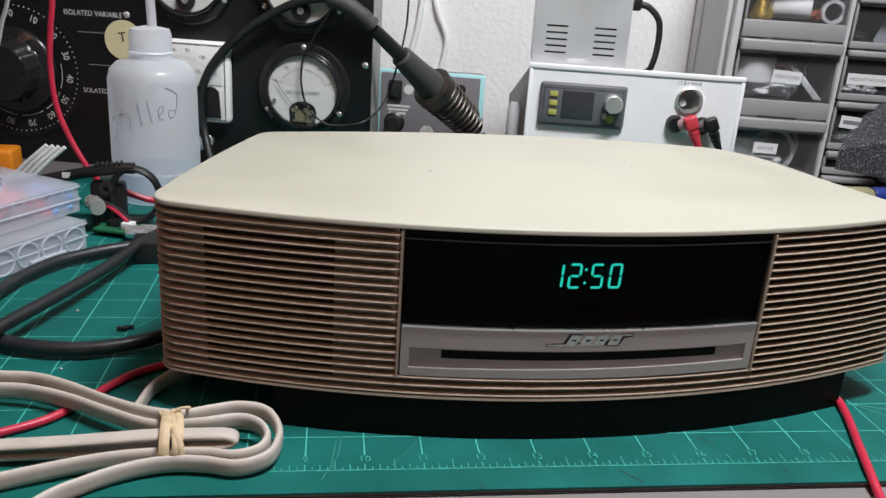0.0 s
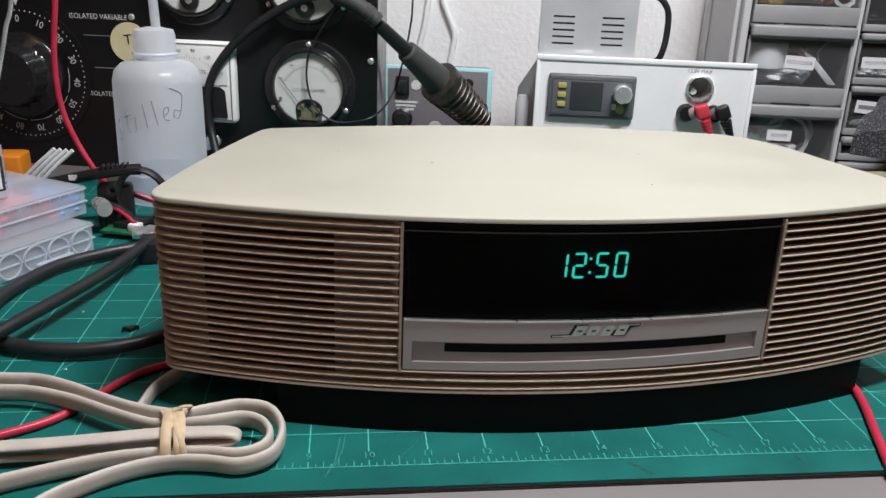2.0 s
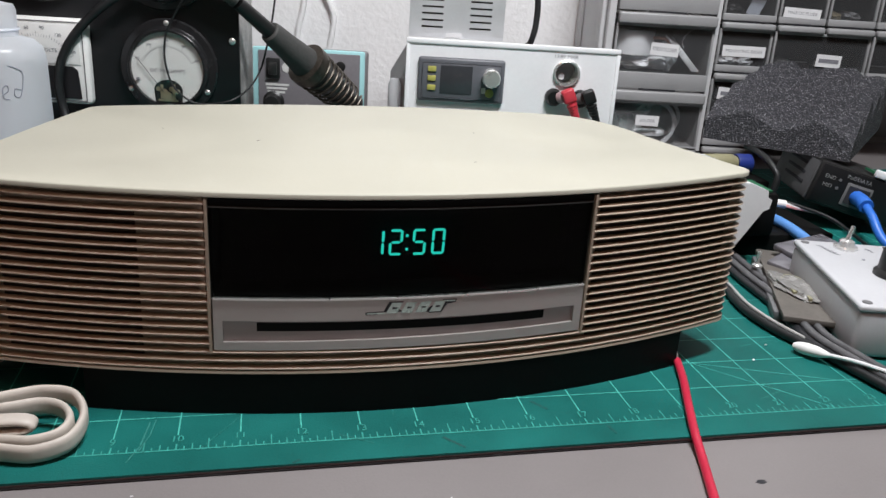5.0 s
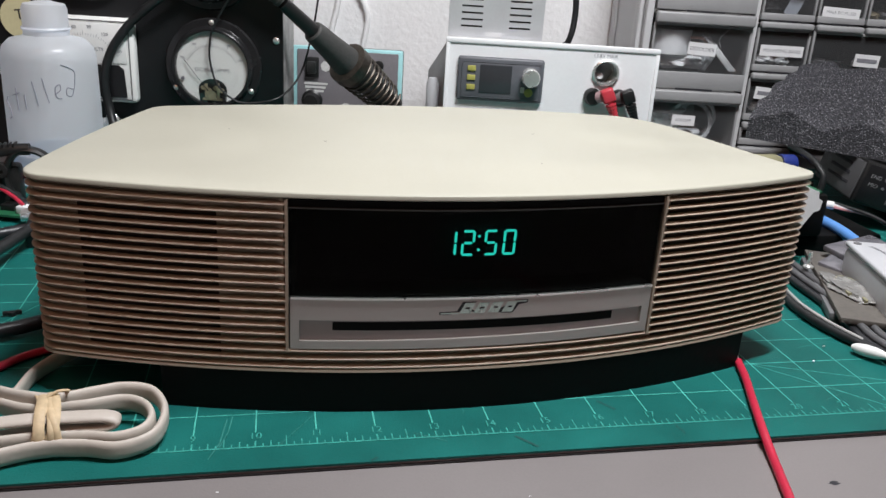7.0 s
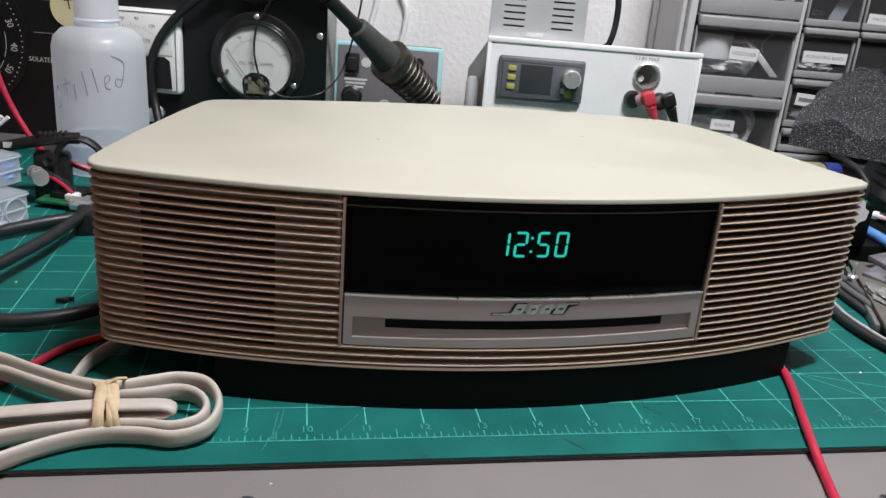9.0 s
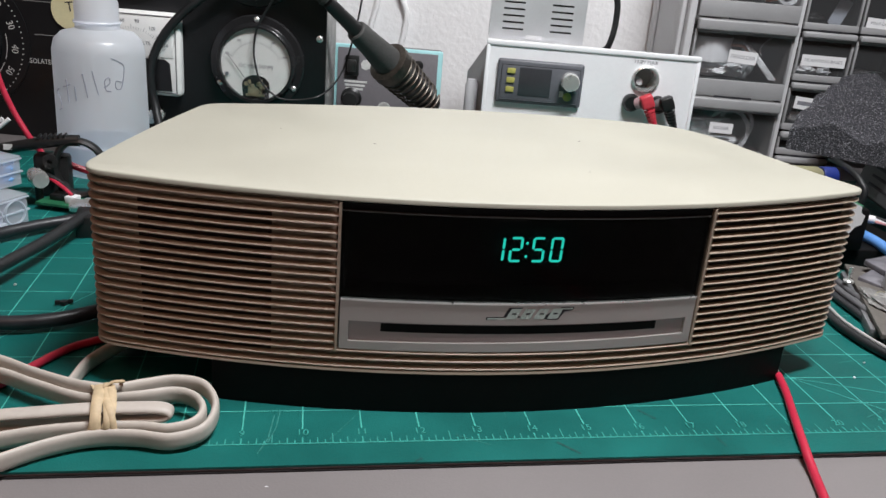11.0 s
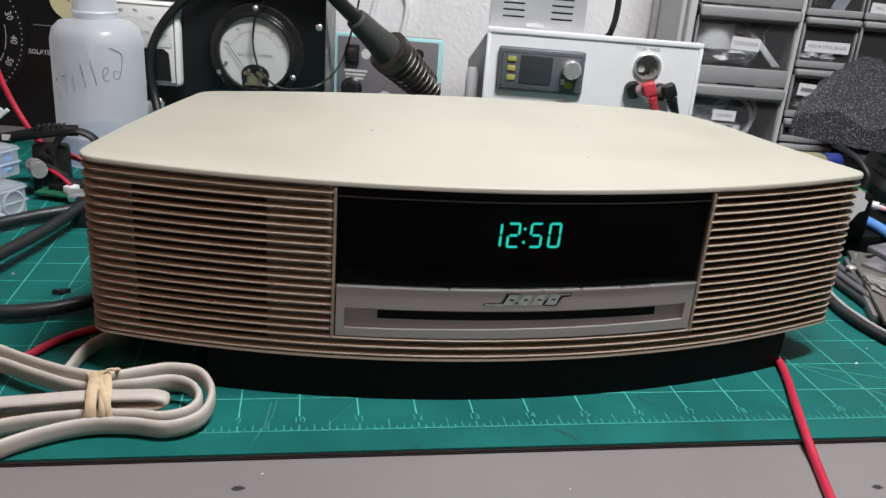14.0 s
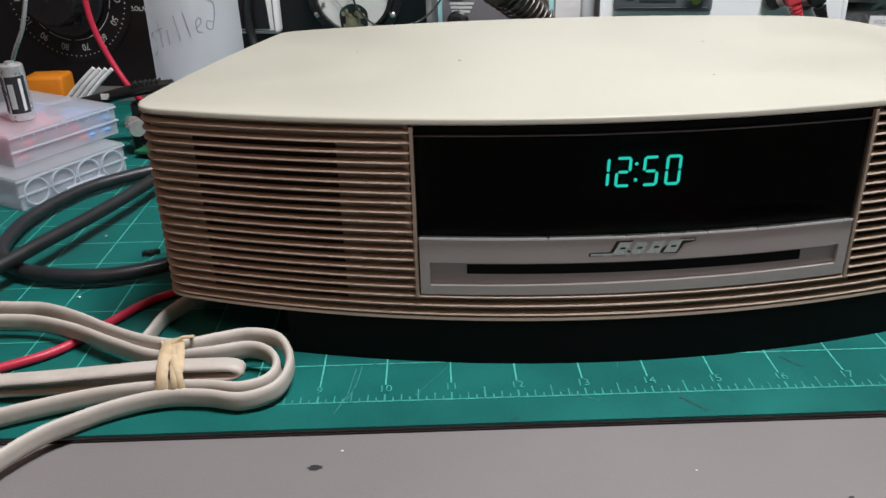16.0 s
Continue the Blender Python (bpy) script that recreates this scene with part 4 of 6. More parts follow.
part("print_ring", lathe([(0.0072, 0), (0.0072, -0.0004), (0.0058, -0.0004), (0.0058, 0)], (-0.1025, WD - 0.0026, 0.0285), 24, "y"), M_PRINT, face)

iron = thing("soldering_iron", "soldering iron with a grey rubber grip resting in its coil holder", "soldering iron", BACK)
g0, g1 = Vector((-0.1212, 0.455, 0.1178)), Vector((-0.0770, 0.505, 0.0690))
axis = (g1 - g0).normalized()


def along(points, seg=20):
    """Rings of (distance, radius) along the iron's axis."""
    bm = bmesh.new()
    side = axis.cross(Vector((0, 1, 0))).normalized()
    top = side.cross(axis)
    rings = [[bm.verts.new(g0 + axis * s * 1.23 + (side * math.cos(2 * math.pi * k / seg) + top * math.sin(2 * math.pi * k / seg)) * r) for k in range(seg)] for s, r in points]
    for a, b in zip(rings, rings[1:]):
        for k in range(seg):
            bm.faces.new((a[k], a[(k + 1) % seg], b[(k + 1) % seg], b[k]))
    bm.faces.new(rings[0])
    bm.faces.new(rings[-1])
    return bm


part("grip", along([(-0.001, 0.0085), (0.0, 0.0098), (0.004, 0.0105), (0.020, 0.0118), (0.040, 0.0145), (0.058, 0.0158), (0.062, 0.0158), (0.064, 0.014)]), M_GREYRUB, iron, "dark grey rubber grip")
part("stem", along([(-0.034, 0.0052), (-0.030, 0.0060), (-0.016, 0.0064), (0.0, 0.0068), (0.003, 0.0068)]), M_BLACKPL, iron, "black handle stem")
pts = [(-0.1830, 0.426, 0.1662), (-0.1700, 0.426, 0.1628), (-0.1570, 0.427, 0.1552), (-0.1440, 0.431, 0.1445)]
part("strain_relief", tube(pts, 0.0072, 14, 6), M_GREYRUB, iron, "ribbed cord strain relief")
for k in range(13):
    line = smooth_path(pts, 6)
    q = line[1 + int(k * (len(line) - 3) / 12)]
    d = (line[min(2 + int(k * (len(line) - 3) / 12), len(line) - 1)] - q).normalized()
    part("relief_ring", sweep([q - d * 0.0007, q, q + d * 0.0007], ring_profile(0.0080, 14)), M_GREYRUB, iron)
part("cord", tube([(-0.262, 0.38, 0.004), (-0.282, 0.405, 0.0120), (-0.2955, 0.423, 0.0400), (-0.2990, 0.424, 0.0683), (-0.2913, 0.424, 0.0942), (-0.2742, 0.425, 0.1177), (-0.2535, 0.426, 0.1361), (-0.2332, 0.428, 0.1495), (-0.2080, 0.427, 0.1618), (-0.1830, 0.426, 0.1662)], 0.0038, 12, 8), M_BLACKRUB, iron, "thick black iron cord")

holder = thing("iron_holder", "dark steel coil holder for a soldering iron", "iron holder", BACK)
coil = []
side = axis.cross(Vector((0, 1, 0))).normalized()
top = side.cross(axis)
for k in range(9 * 18):
    a, s = 2 * math.pi * k / 18, 0.046 + 0.052 * k / (9 * 18)
    r = 0.0195 - 0.0045 * k / (9 * 18)
    coil.append(g0 + axis * s * 1.23 + side * (r * math.cos(a)) + top * (r * math.sin(a)))
part("coil", sweep(coil, ring_profile(0.0012, 7), axis), M_STEELCOIL, holder, "worn dark steel coil")
part("collar", along([(0.040, 0.0165), (0.041, 0.0205), (0.049, 0.0205), (0.050, 0.0165)]), M_STEELCOIL, holder)
part("inner_sleeve", along([(0.064, 0.0120), (0.066, 0.0128), (0.105, 0.0110), (0.108, 0.0080)]), M_DARKMETAL, holder)
part("holder_foot", tube([(-0.0420, 0.515, 0.040), (-0.035, 0.520, 0.020), (-0.030, 0.522, 0.0), (-0.045, 0.54, -0.001)], 0.0030, 8, 6), M_STEELCOIL, holder)
part("holder_base", box(-0.075, -0.015, 0.490, 0.545, -0.003, 0.006, 0.002), M_BLACKPL, holder)

thin = thing("thin_black_wire", "thin black wire hanging in front of the meter", "wire", BACK)
part("wire", tube([(-0.150, 0.426, 0.24), (-0.1660, 0.426, 0.19), (-0.1800, 0.426, 0.1580), (-0.1960, 0.427, 0.1320), (-0.2045, 0.428, 0.1160), (-0.2068, 0.428, 0.1060), (-0.2072, 0.428, 0.0895), (-0.2013, 0.428, 0.0696), (-0.1856, 0.429, 0.0563), (-0.1673, 0.430, 0.0556), (-0.1500, 0.432, 0.0600), (-0.1400, 0.452, 0.0680), (-0.1330, 0.470, 0.0830), (-0.1253, 0.470, 0.1119), (-0.1202, 0.468, 0.1376), (-0.1180, 0.466, 0.1673), (-0.116, 0.46, 0.30)], 0.0009, 7, 8), M_BLACKRUB, thin)
# The first cord is added in place of a soft shadow on the wall.
for pts in ([(-0.1345, wall_d - 0.004, 0.42), (-0.1345, wall_d - 0.004, 0.30), (-0.1342, wall_d - 0.004, 0.22), (-0.134, wall_d - 0.004, 0.1624), (-0.1385, wall_d - 0.005, 0.1175), (-0.1455, wall_d - 0.005, 0.085), (-0.150, wall_d - 0.005, 0.02)],
            [(-0.1215, wall_d - 0.004, 0.42), (-0.1210, wall_d - 0.004, 0.30), (-0.1202, wall_d - 0.004, 0.22), (-0.1187, wall_d - 0.004, 0.1640), (-0.1139, wall_d - 0.005, 0.1401), (-0.1011, wall_d - 0.005, 0.1095), (-0.1025, wall_d - 0.005, 0.0846), (-0.1065, wall_d - 0.005, 0.06), (-0.11, wall_d - 0.005, 0.0)]):
    wc = thing("wall_cord", "pale grey cord on the white wall, the left one in place of a shadow", "cord", BACK, "cords on the wall")
    part("cord", tube(pts, 0.0036, 10, 8), M_WALL, wc)

# ---- white bench supply and the metal box on it ----
PD = 0.516
psu = thing("bench_power_supply", "white bench power supply with a small grey display module", "power supply", BACK)


def holed_front(u0, u1, z0, z1, cu, cz, r, d0, d1, seg=48):
    """An upright plate with a round hole through it."""
    bm = bmesh.new()
    rings = []
    for d, hole in ((d0, True), (d0, False), (d1, False), (d1, True)):
        ring = []
        for k in range(seg):
            a = 2 * math.pi * k / seg
            c, q = math.cos(a), math.sin(a)
            if hole:
                ring.append(bm.verts.new((cu + r * c, d, cz + r * q)))
            else:
                reach = min(((u1 if c > 0 else u0) - cu) / c if abs(c) > 1e-6 else 9, ((z1 if q > 0 else z0) - cz) / q if abs(q) > 1e-6 else 9)
                ring.append(bm.verts.new((cu + reach * c, d, cz + reach * q)))
        for u, z in ((u0, z0), (u1, z0), (u1, z1), (u0, z1)):
            if not hole:
                near = min(ring, key=lambda v: (v.co.x - u) ** 2 + (v.co.z - z) ** 2)
                near.co.x, near.co.z = u, z
        rings.append(ring)
    for p, q in zip(rings, rings[1:] + rings[:1]):
        for k in range(seg):
            bm.faces.new((p[k], p[(k + 1) % seg], q[(k + 1) % seg], q[k]))
    return bm


part("case", holed_front(-0.0005, 0.2060, -0.0032, 0.1105, 0.1562, 0.0882, 0.0112, PD, PD + 0.010), M_WHITECASE, psu, "white painted front", smooth=False)
bm = bmesh.new()
rear = [[bm.verts.new((u, d, z)) for u, z in ((u0, -0.0031), (u1, -0.0031), (u1, top), (u0, top))] for u0, u1, top, d in ((0.0008, 0.2050, 0.1095, PD + 0.0225), (-0.0180, 0.2055, 0.0745, PD + 0.048))]
for k in range(4):
    bm.faces.new((rear[0][k], rear[0][(k + 1) % 4], rear[1][(k + 1) % 4], rear[1][k]))
bm.faces.new(rear[0])
bm.faces.new(rear[1])
part("rear_cover", bm, M_GREYREAR, psu, "grey sloping rear cover", smooth=False)
bm = bmesh.new()
for b in ((-0.0015, 0.2075, 0.1090, 0.1140), (-0.0015, 0.0022, -0.002, 0.1090), (0.2035, 0.2075, -0.002, 0.1090)):
    box(b[0], b[1], PD - 0.0016, PD + 0.004, b[2], b[3], 0.0012, bm=bm)
part("front_rim", bm, M_WHITECASE, psu, "raised white rim")
module = part("display_module", box(0.0110, 0.0955, PD - 0.0055, PD, 0.0548, 0.0975, 0.0028, 3), M_BEZEL, psu, "grey display module bezel")
part("module_face", box(0.0150, 0.0920, PD - 0.0063, PD - 0.0050, 0.0585, 0.0925, 0.0015), M_BEZEL, module)
part("module_screen", box(0.0328, 0.0640, PD - 0.0070, PD - 0.0060, 0.0632, 0.0905, 0.0005), M_LCD, module, "dark display screen")
for z in (0.0865, 0.0775, 0.0685):
    part("module_button", box(0.0205, 0.0285, PD - 0.0078, PD - 0.0060, z - 0.0026, z + 0.0026, 0.0006), M_YELLOW, module, "yellow button")
part("module_dial", lathe([(0.0092, 0), (0.0092, -0.004), (0.0086, -0.012), (0.0078, -0.013), (0.0, -0.0132)], (0.0822, PD - 0.0060, 0.0810), 28, "y"), M_CHROME, module, "silver knob")
part("output_button", cyl((0.0815, PD - 0.0082, 0.0655), 0.0042, 0.0025, "y", 18, bevel=0.0006), M_YELLOW, module, "round yellow button")
part("output_mark", box(0.0735, 0.0775, PD - 0.0068, PD - 0.0062, 0.0650, 0.0705), M_PRINT, module)
socket = part("socket_ring", lathe([(0.0132, 0), (0.0132, -0.0025), (0.0120, -0.0032), (0.0108, -0.0030), (0.0104, 0.0), (0.0102, 0.0198), (0.0110, 0.0198), (0.0110, 0.0), (0.0132, 0)], (0.1562, PD, 0.0882), 36, "y"), M_CHROME, psu, "chrome power socket")
part("socket_well", lathe([(0.0103, 0.0200), (0.0, 0.0200)], (0.1562, PD, 0.0882), 30, "y"), M_GREYREAR, socket, "grey bottom of the socket")
part("socket_pin", cyl((0.1522, PD + 0.0060, 0.0845), 0.0034, 0.0130, "y", 14, bevel=0.0008), M_WHITEPL, socket)
part("case_writing", letters("13.8V MAX", 0.0050, on_back(0.1545, PD - 0.0002, 0.1045), 0.00004), M_INKGREY, psu, smooth=False)
for u, cup, plug, sleeve in ((0.1455, M_BLACKPL, M_REDPL, M_RED), (0.1720, M_BLACKPL, M_BLACKPL, M_BLACKRUB)):
    part("terminal", lathe([(0.0085, 0), (0.0085, -0.006), (0.0065, -0.009), (0.0, -0.009)], (u, PD, 0.0650), 20, "y"), cup, psu, "black binding terminal")
for u, mat_p, mat_w, label in ((0.1590, M_REDPL, M_RED, "red banana plug with a ribbed sleeve"), (0.1785, M_BLACKPL, M_BLACKRUB, "black banana plug with a ribbed sleeve")):
    lead = thing("banana_plug", label, "plug", BACK, "banana plugs")
    p0, p1 = Vector((u - 0.0085, PD - 0.007, 0.0655)), Vector((u - 0.0005, PD - 0.014, 0.0690))
    part("plug_barrel", sweep([p0, (p0 + p1) / 2], ring_profile(0.0058, 14), (0, 0, 1)), M_PINKGREY if mat_p is M_REDPL else M_GREYPL, lead, "scuffed paler barrel")
    body = box(-0.0062, 0.0062, -0.0056, 0.0056, -0.0070, 0.0066, 0.0022, 3)
    bmesh.ops.transform(body, verts=body.verts, matrix=Matrix.Translation(p1) @ pose(0, 0, 0, 0, -24, 0))
    part("plug_body", body, mat_p, lead)
    for k in range(5):
        q = p1 + Vector((0.0034 + 0.0013 * k, -0.001, -0.0078 - 0.0029 * k))
        part("sleeve_ring", sweep([q, q + Vector((0.0008, 0, -0.0018))], ring_profile(0.0054 - 0.0004 * k, 10), (0, 1, 0)), mat_p, lead)
    part("lead", tube([p1 + Vector((0.003, -0.002, -0.006)), p1 + Vector((0.012, -0.002, -0.026)), p1 + Vector((0.018, 0.0, -0.050)), p1 + Vector((0.02, 0.004, -0.0725))], 0.0026, 8, 6), mat_w, lead)

vent = thing("ventilated_metal_box", "brushed aluminium box with vent slots on the power supply", "metal box", BACK)
vd = 0.530
bm = bmesh.new()
cols = [0.0, 0.0120, 0.0328, 0.0590, 0.0800, 0.0925]
rows = [0.1140] + [z for k in range(5) for z in (0.1232 + 0.0063 * k, 0.1250 + 0.0063 * k)] + [0.235]
for a, b in zip(cols[0::2], cols[1::2]):
    box(a, b, vd, vd + 0.0012, rows[0], rows[-1], bm=bm)
for a, b in zip(cols[1::2], cols[2::2]):
    for lo, hi in zip(rows[0::2], rows[1::2]):
        box(a, b, vd, vd + 0.0012, lo, hi, bm=bm)
part("slotted_front", bm, M_ALU, vent, "aluminium front with two columns of slots", smooth=False)
# Dark sheet behind the slots stands for the shade inside the box.
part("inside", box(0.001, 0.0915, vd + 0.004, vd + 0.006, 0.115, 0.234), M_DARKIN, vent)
bm = box(0.0, 0.0012, vd + 0.0012, vd + 0.045, 0.1140, 0.235)
box(0.0913, 0.0925, vd + 0.0012, vd + 0.045, 0.1140, 0.235, bm=bm)
box(0.0012, 0.0913, vd + 0.0012, vd + 0.045, 0.2338, 0.235, bm=bm)
part("side_panels", bm, M_ALU, vent)
part("sticker", box(0.036, 0.052, vd - 0.0004, vd, 0.1150, 0.1190), M_LABEL, vent)
plug = thing("mains_plug_cord", "black mains cord with a moulded plug behind the supply", "cord", BACK)
part("plug", box(0.0935, 0.108, 0.572, 0.590, 0.166, 0.180, 0.003), M_BLACKPL, plug)
part("cord", tube([(0.106, 0.58, 0.1725), (0.1169, 0.58, 0.1695), (0.1285, 0.58, 0.1560), (0.1300, 0.58, 0.1306), (0.1262, 0.58, 0.1100), (0.120, 0.60, 0.09), (0.13, 0.69, 0.0)], 0.0033, 10, 8), M_BLACKRUB, plug)
wplug = thing("white_plug", "white oval plug hanging beside the power supply", "plug", BACK)
part("plug_body", lathe([(0.0, -0.022), (0.0045, -0.021), (0.0065, -0.012), (0.0065, 0.016), (0.0042, 0.0215), (0.0, 0.022)], (-0.0125, 0.545, 0.0480), 20), M_WHITEPL, wplug)
part("plug_cord", tube([(-0.0125, 0.545, 0.0270), (-0.013, 0.546, 0.010), (-0.018, 0.55, -0.0005), (-0.035, 0.57, -0.0005)], 0.0030, 8, 6), M_WHITEPL, wplug)

# ---- drawer cabinet ----
CD = 0.600
cabinet = thing("drawer_cabinet", "grey plastic parts cabinet with clear labelled drawers", "cabinet", BACK)
bm = box(0.2085, 0.2165, CD, CD + 0.175, -0.0032, 0.31, 0.002)
box(0.2165, 0.72, CD + 0.165, CD + 0.175, -0.0032, 0.31, bm=bm)
box(0.2165, 0.72, CD, CD + 0.165, 0.302, 0.31, bm=bm)
box(0.3240, 0.3285, CD + 0.002, CD + 0.165, 0.0, 0.302, bm=bm)
part("carcass", bm, M_CABINET, cabinet, "grey cabinet frame", smooth=False)
part("side_rim", box(0.2030, 0.2085, CD + 0.012, CD + 0.035, -0.002, 0.31, 0.002), M_CABINET, cabinet, "raised rim on the cabinet side")
part("side_rim", box(0.2040, 0.2085, CD + 0.145, CD + 0.165, -0.002, 0.31, 0.002), M_CABINET, cabinet, "raised rim on the cabinet side")


def drawer(u0, u1, z0, z1, small, label=None, lab=None):
    """A clear-fronted drawer: floor and sides, pane, face band, pull lip and label."""
    band = 0.0155 if small else 0.031 if z0 > 0 else 0.0065
    lip = 0.0085 if small else 0.0135 if z0 > 0 else 0.0050
    bm = box(u0, u1, CD + 0.002, CD + 0.150, z0 + lip * 0.6, z0 + lip * 0.6 + 0.002)
    box(u0, u0 + 0.0018, CD + 0.002, CD + 0.150, z0 + lip, z1 - 0.006, bm=bm)
    box(u1 - 0.0018, u1, CD + 0.002, CD + 0.150, z0 + lip, z1 - 0.006, bm=bm)
    box(u0, u1, CD + 0.148, CD + 0.150, z0 + lip, z1 - 0.006, bm=bm)
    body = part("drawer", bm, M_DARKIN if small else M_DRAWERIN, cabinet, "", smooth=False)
    part("face_band", box(u0, u1, CD - 0.003, CD + 0.002, z0 + lip, z0 + band, 0.0012), M_DRAWERPL, body, "grey lower front")
    part("pull_lip", box(u0 + 0.0005, u1 - 0.0005, CD - (0.008 if small else 0.009), CD + 0.001, z0, z0 + lip - 0.0018, 0.0022, 3), M_DRAWERPL, body, "grey pull lip")
    part("lip_gap", box(u0 + (u1 - u0) * 0.30, u0 + (u1 - u0) * 0.68, CD - 0.0045, CD - 0.0030, z0 + lip - 0.0012, z0 + lip + 0.0004), M_INK, body)
    part("pane", box(u0 + 0.0015, u1 - 0.0015, CD - 0.0010, CD + 0.0005, z0 + band, z1 - 0.0015), M_PANE, body, "smoky clear front").visible_shadow = False
    frame_bm = box(u0, u0 + 0.0025, CD - 0.0022, CD + 0.0012, z0 + band, z1, 0.0006)
    box(u1 - 0.0025, u1, CD - 0.0022, CD + 0.0012, z0 + band, z1, 0.0006, bm=frame_bm)
    box(u0 + 0.0025, u1 - 0.0025, CD - 0.0022, CD + 0.0012, z1 - 0.0028, z1, 0.0006, bm=frame_bm)
    part("front_frame", frame_bm, M_DRAWERPL, body)
    if lab:
        a, b, c, d, tilt = lab
        m = pose((a + b) / 2, CD - 0.0030, (c + d) / 2, 0, tilt, 0)
        part("label", box(-(b - a) / 2, (b - a) / 2, 0, 0.0006, -(d - c) / 2, (d - c) / 2), M_LABEL, body, "white paper label").matrix_local = m
        if label:
            part("label_writing", letters(label, (d - c) * 0.42, pose(0, -0.0001, 0, 90, 0, 0), 0.00003, min(1.0, 1.55 * (b - a) / ((d - c) * 0.42 * len(label)))), M_INKGREY, body, smooth=False).matrix_local = m
        else:
            part("label_bar", box(-(b - a) * 0.40, (b - a) * 0.40, -0.0003, -0.0001, -(d - c) * 0.16, (d - c) * 0.16), M_INKGREY, body).matrix_local = m
    return body


for z0, z1, text, lab in ((-0.0275, 0.0525, "SOLDER", (0.2515, 0.2770, 0.0258, 0.0372, 1)), (0.0525, 0.1339, "DESOLDER", (0.2572, 0.2875, 0.1020, 0.1150, 3)), (0.1339, 0.2153, None, None), (0.2153, 0.2967, None, None)):
    drawer(0.2180, 0.3235, max(z0, -0.002), z1, False, text, lab)
for u0, u1, z0, z1, text, lab in ((0.3290, 0.3865, 0.0, 0.0273, None, None), (0.3290, 0.3865, 0.0273, 0.0808, None, (0.3370, 0.3660, 0.0590, 0.0720, 4)), (0.3290, 0.3865, 0.0808, 0.1343, "MOUNTING BASES", (0.3342, 0.3805, 0.1058, 0.1172, 0)), (0.3290, 0.3865, 0.1343, 0.1878, None, None), (0.3290, 0.3865, 0.1878, 0.2413, None, None),
                               (0.3885, 0.4395, 0.1343, 0.1878, "MALE DC PLUGS", (0.3925, 0.4320, 0.1490, 0.1592, 2)), (0.4415, 0.4930, 0.1343, 0.1878, None, None), (0.3885, 0.4930, 0.0808, 0.1343, None, (0.4370, 0.4640, 0.1000, 0.1130, 2)), (0.3885, 0.4930, 0.0273, 0.0808, None, None), (0.3885, 0.4395, 0.1878, 0.2413, None, None), (0.4415, 0.4930, 0.1878, 0.2413, None, None), (0.495, 0.60, 0.0808, 0.1343, None, None), (0.495, 0.60, 0.1343, 0.1878, None, None)):
    drawer(u0, u1, z0, z1, True, text, lab)


def crumple(name, size, at, mat_c, label, category, seed=1, turn=0):
    """A crumpled bag or lump."""
    bm = bmesh.new()
    bmesh.ops.create_icosphere(bm, subdivisions=4, radius=1)
    for v in bm.verts:
        n = noise.noise(v.co * 1.7 + Vector((seed, 0, 0))) * 0.35 + abs(noise.noise(v.co * 4.1 + Vector((0, seed, 0)))) * 0.22
        v.co = Vector((v.co.x * size[0], v.co.y * size[1], v.co.z * size[2])) * (0.85 + n)
    ob = part(name, bm, mat_c)
    ob.matrix_world = BACK @ pose(*at, 0, 0, turn)
    return tagged(ob, label, category)


t_roll = part("tape_roll", lathe([(0.0085, 0), (0.0235, 0), (0.0235, 0.026), (0.0085, 0.026), (0.0085, 0)], (0.2430, CD + 0.026, 0.1005), 40), M_LABEL)
t_roll.matrix_world = BACK
tagged(t_roll, "white roll of tape inside a clear drawer", "tape roll")
crumple("plastic_bag", (0.034, 0.016, 0.0095), (0.254, CD + 0.022, 0.0935), M_BAGW, "crumpled clear plastic bag inside a drawer", "plastic bag", 3)
crumple("plastic_bag", (0.008, 0.012, 0.019), (0.284, CD + 0.022, 0.1030), M_BAG, "narrow clear bag leaning inside a drawer", "plastic bag", 5, 20)
bm = tube([(0.262, CD + 0.012, 0.119), (0.276, CD + 0.010, 0.118), (0.290, CD + 0.008, 0.106), (0.304, CD + 0.008, 0.092), (0.315, CD + 0.008, 0.0865)], 0.0017, 8, 6)
ob = part("copper_braid", bm, material("copper_pink_braid", (0.50, 0.27, 0.20), 0.4, 0.4, vary=0.2, scale=200))
ob.matrix_world = BACK
tagged(ob, "pinkish copper desoldering braid in a drawer", "braid")
for k in range(4):
    ob = part("clear_strip", sweep(smooth_path([(0.276 + 0.004 * k, CD + 0.006 + 0.002 * k, 0.1210 - 0.002 * k), (0.291 + 0.003 * k, CD + 0.006, 0.104 - 0.001 * k), (0.308 + 0.002 * k, CD + 0.006, 0.0865)], 6), ring_profile(0.0011, 6, 1.8), (0, 1, 0)), M_BAGW)
    ob.matrix_world = BACK
    tagged(ob, "pale curled plastic strip leaning in a drawer", "strip", "strips in the drawer")
bm = tube([(0.296, CD + 0.01, 0.110), (0.294, CD + 0.012, 0.118), (0.300, CD + 0.012, 0.127), (0.304, CD + 0.012, 0.130)], 0.0008, 6, 6)
ob = part("clear_strip", bm, M_BAG)
ob.matrix_world = BACK
tagged(ob, "thin clear strip standing in a drawer", "strip")
spool = thing("solder_spool", "grey spool of solder lying in a clear drawer", "spool", BACK)
part("spool_flange", lathe([(0.006, 0), (0.033, 0), (0.033, 0.0025), (0.006, 0.0025), (0.006, 0)], (0.243, CD + 0.036, 0.0375), 40), M_DRAWERPL, spool)
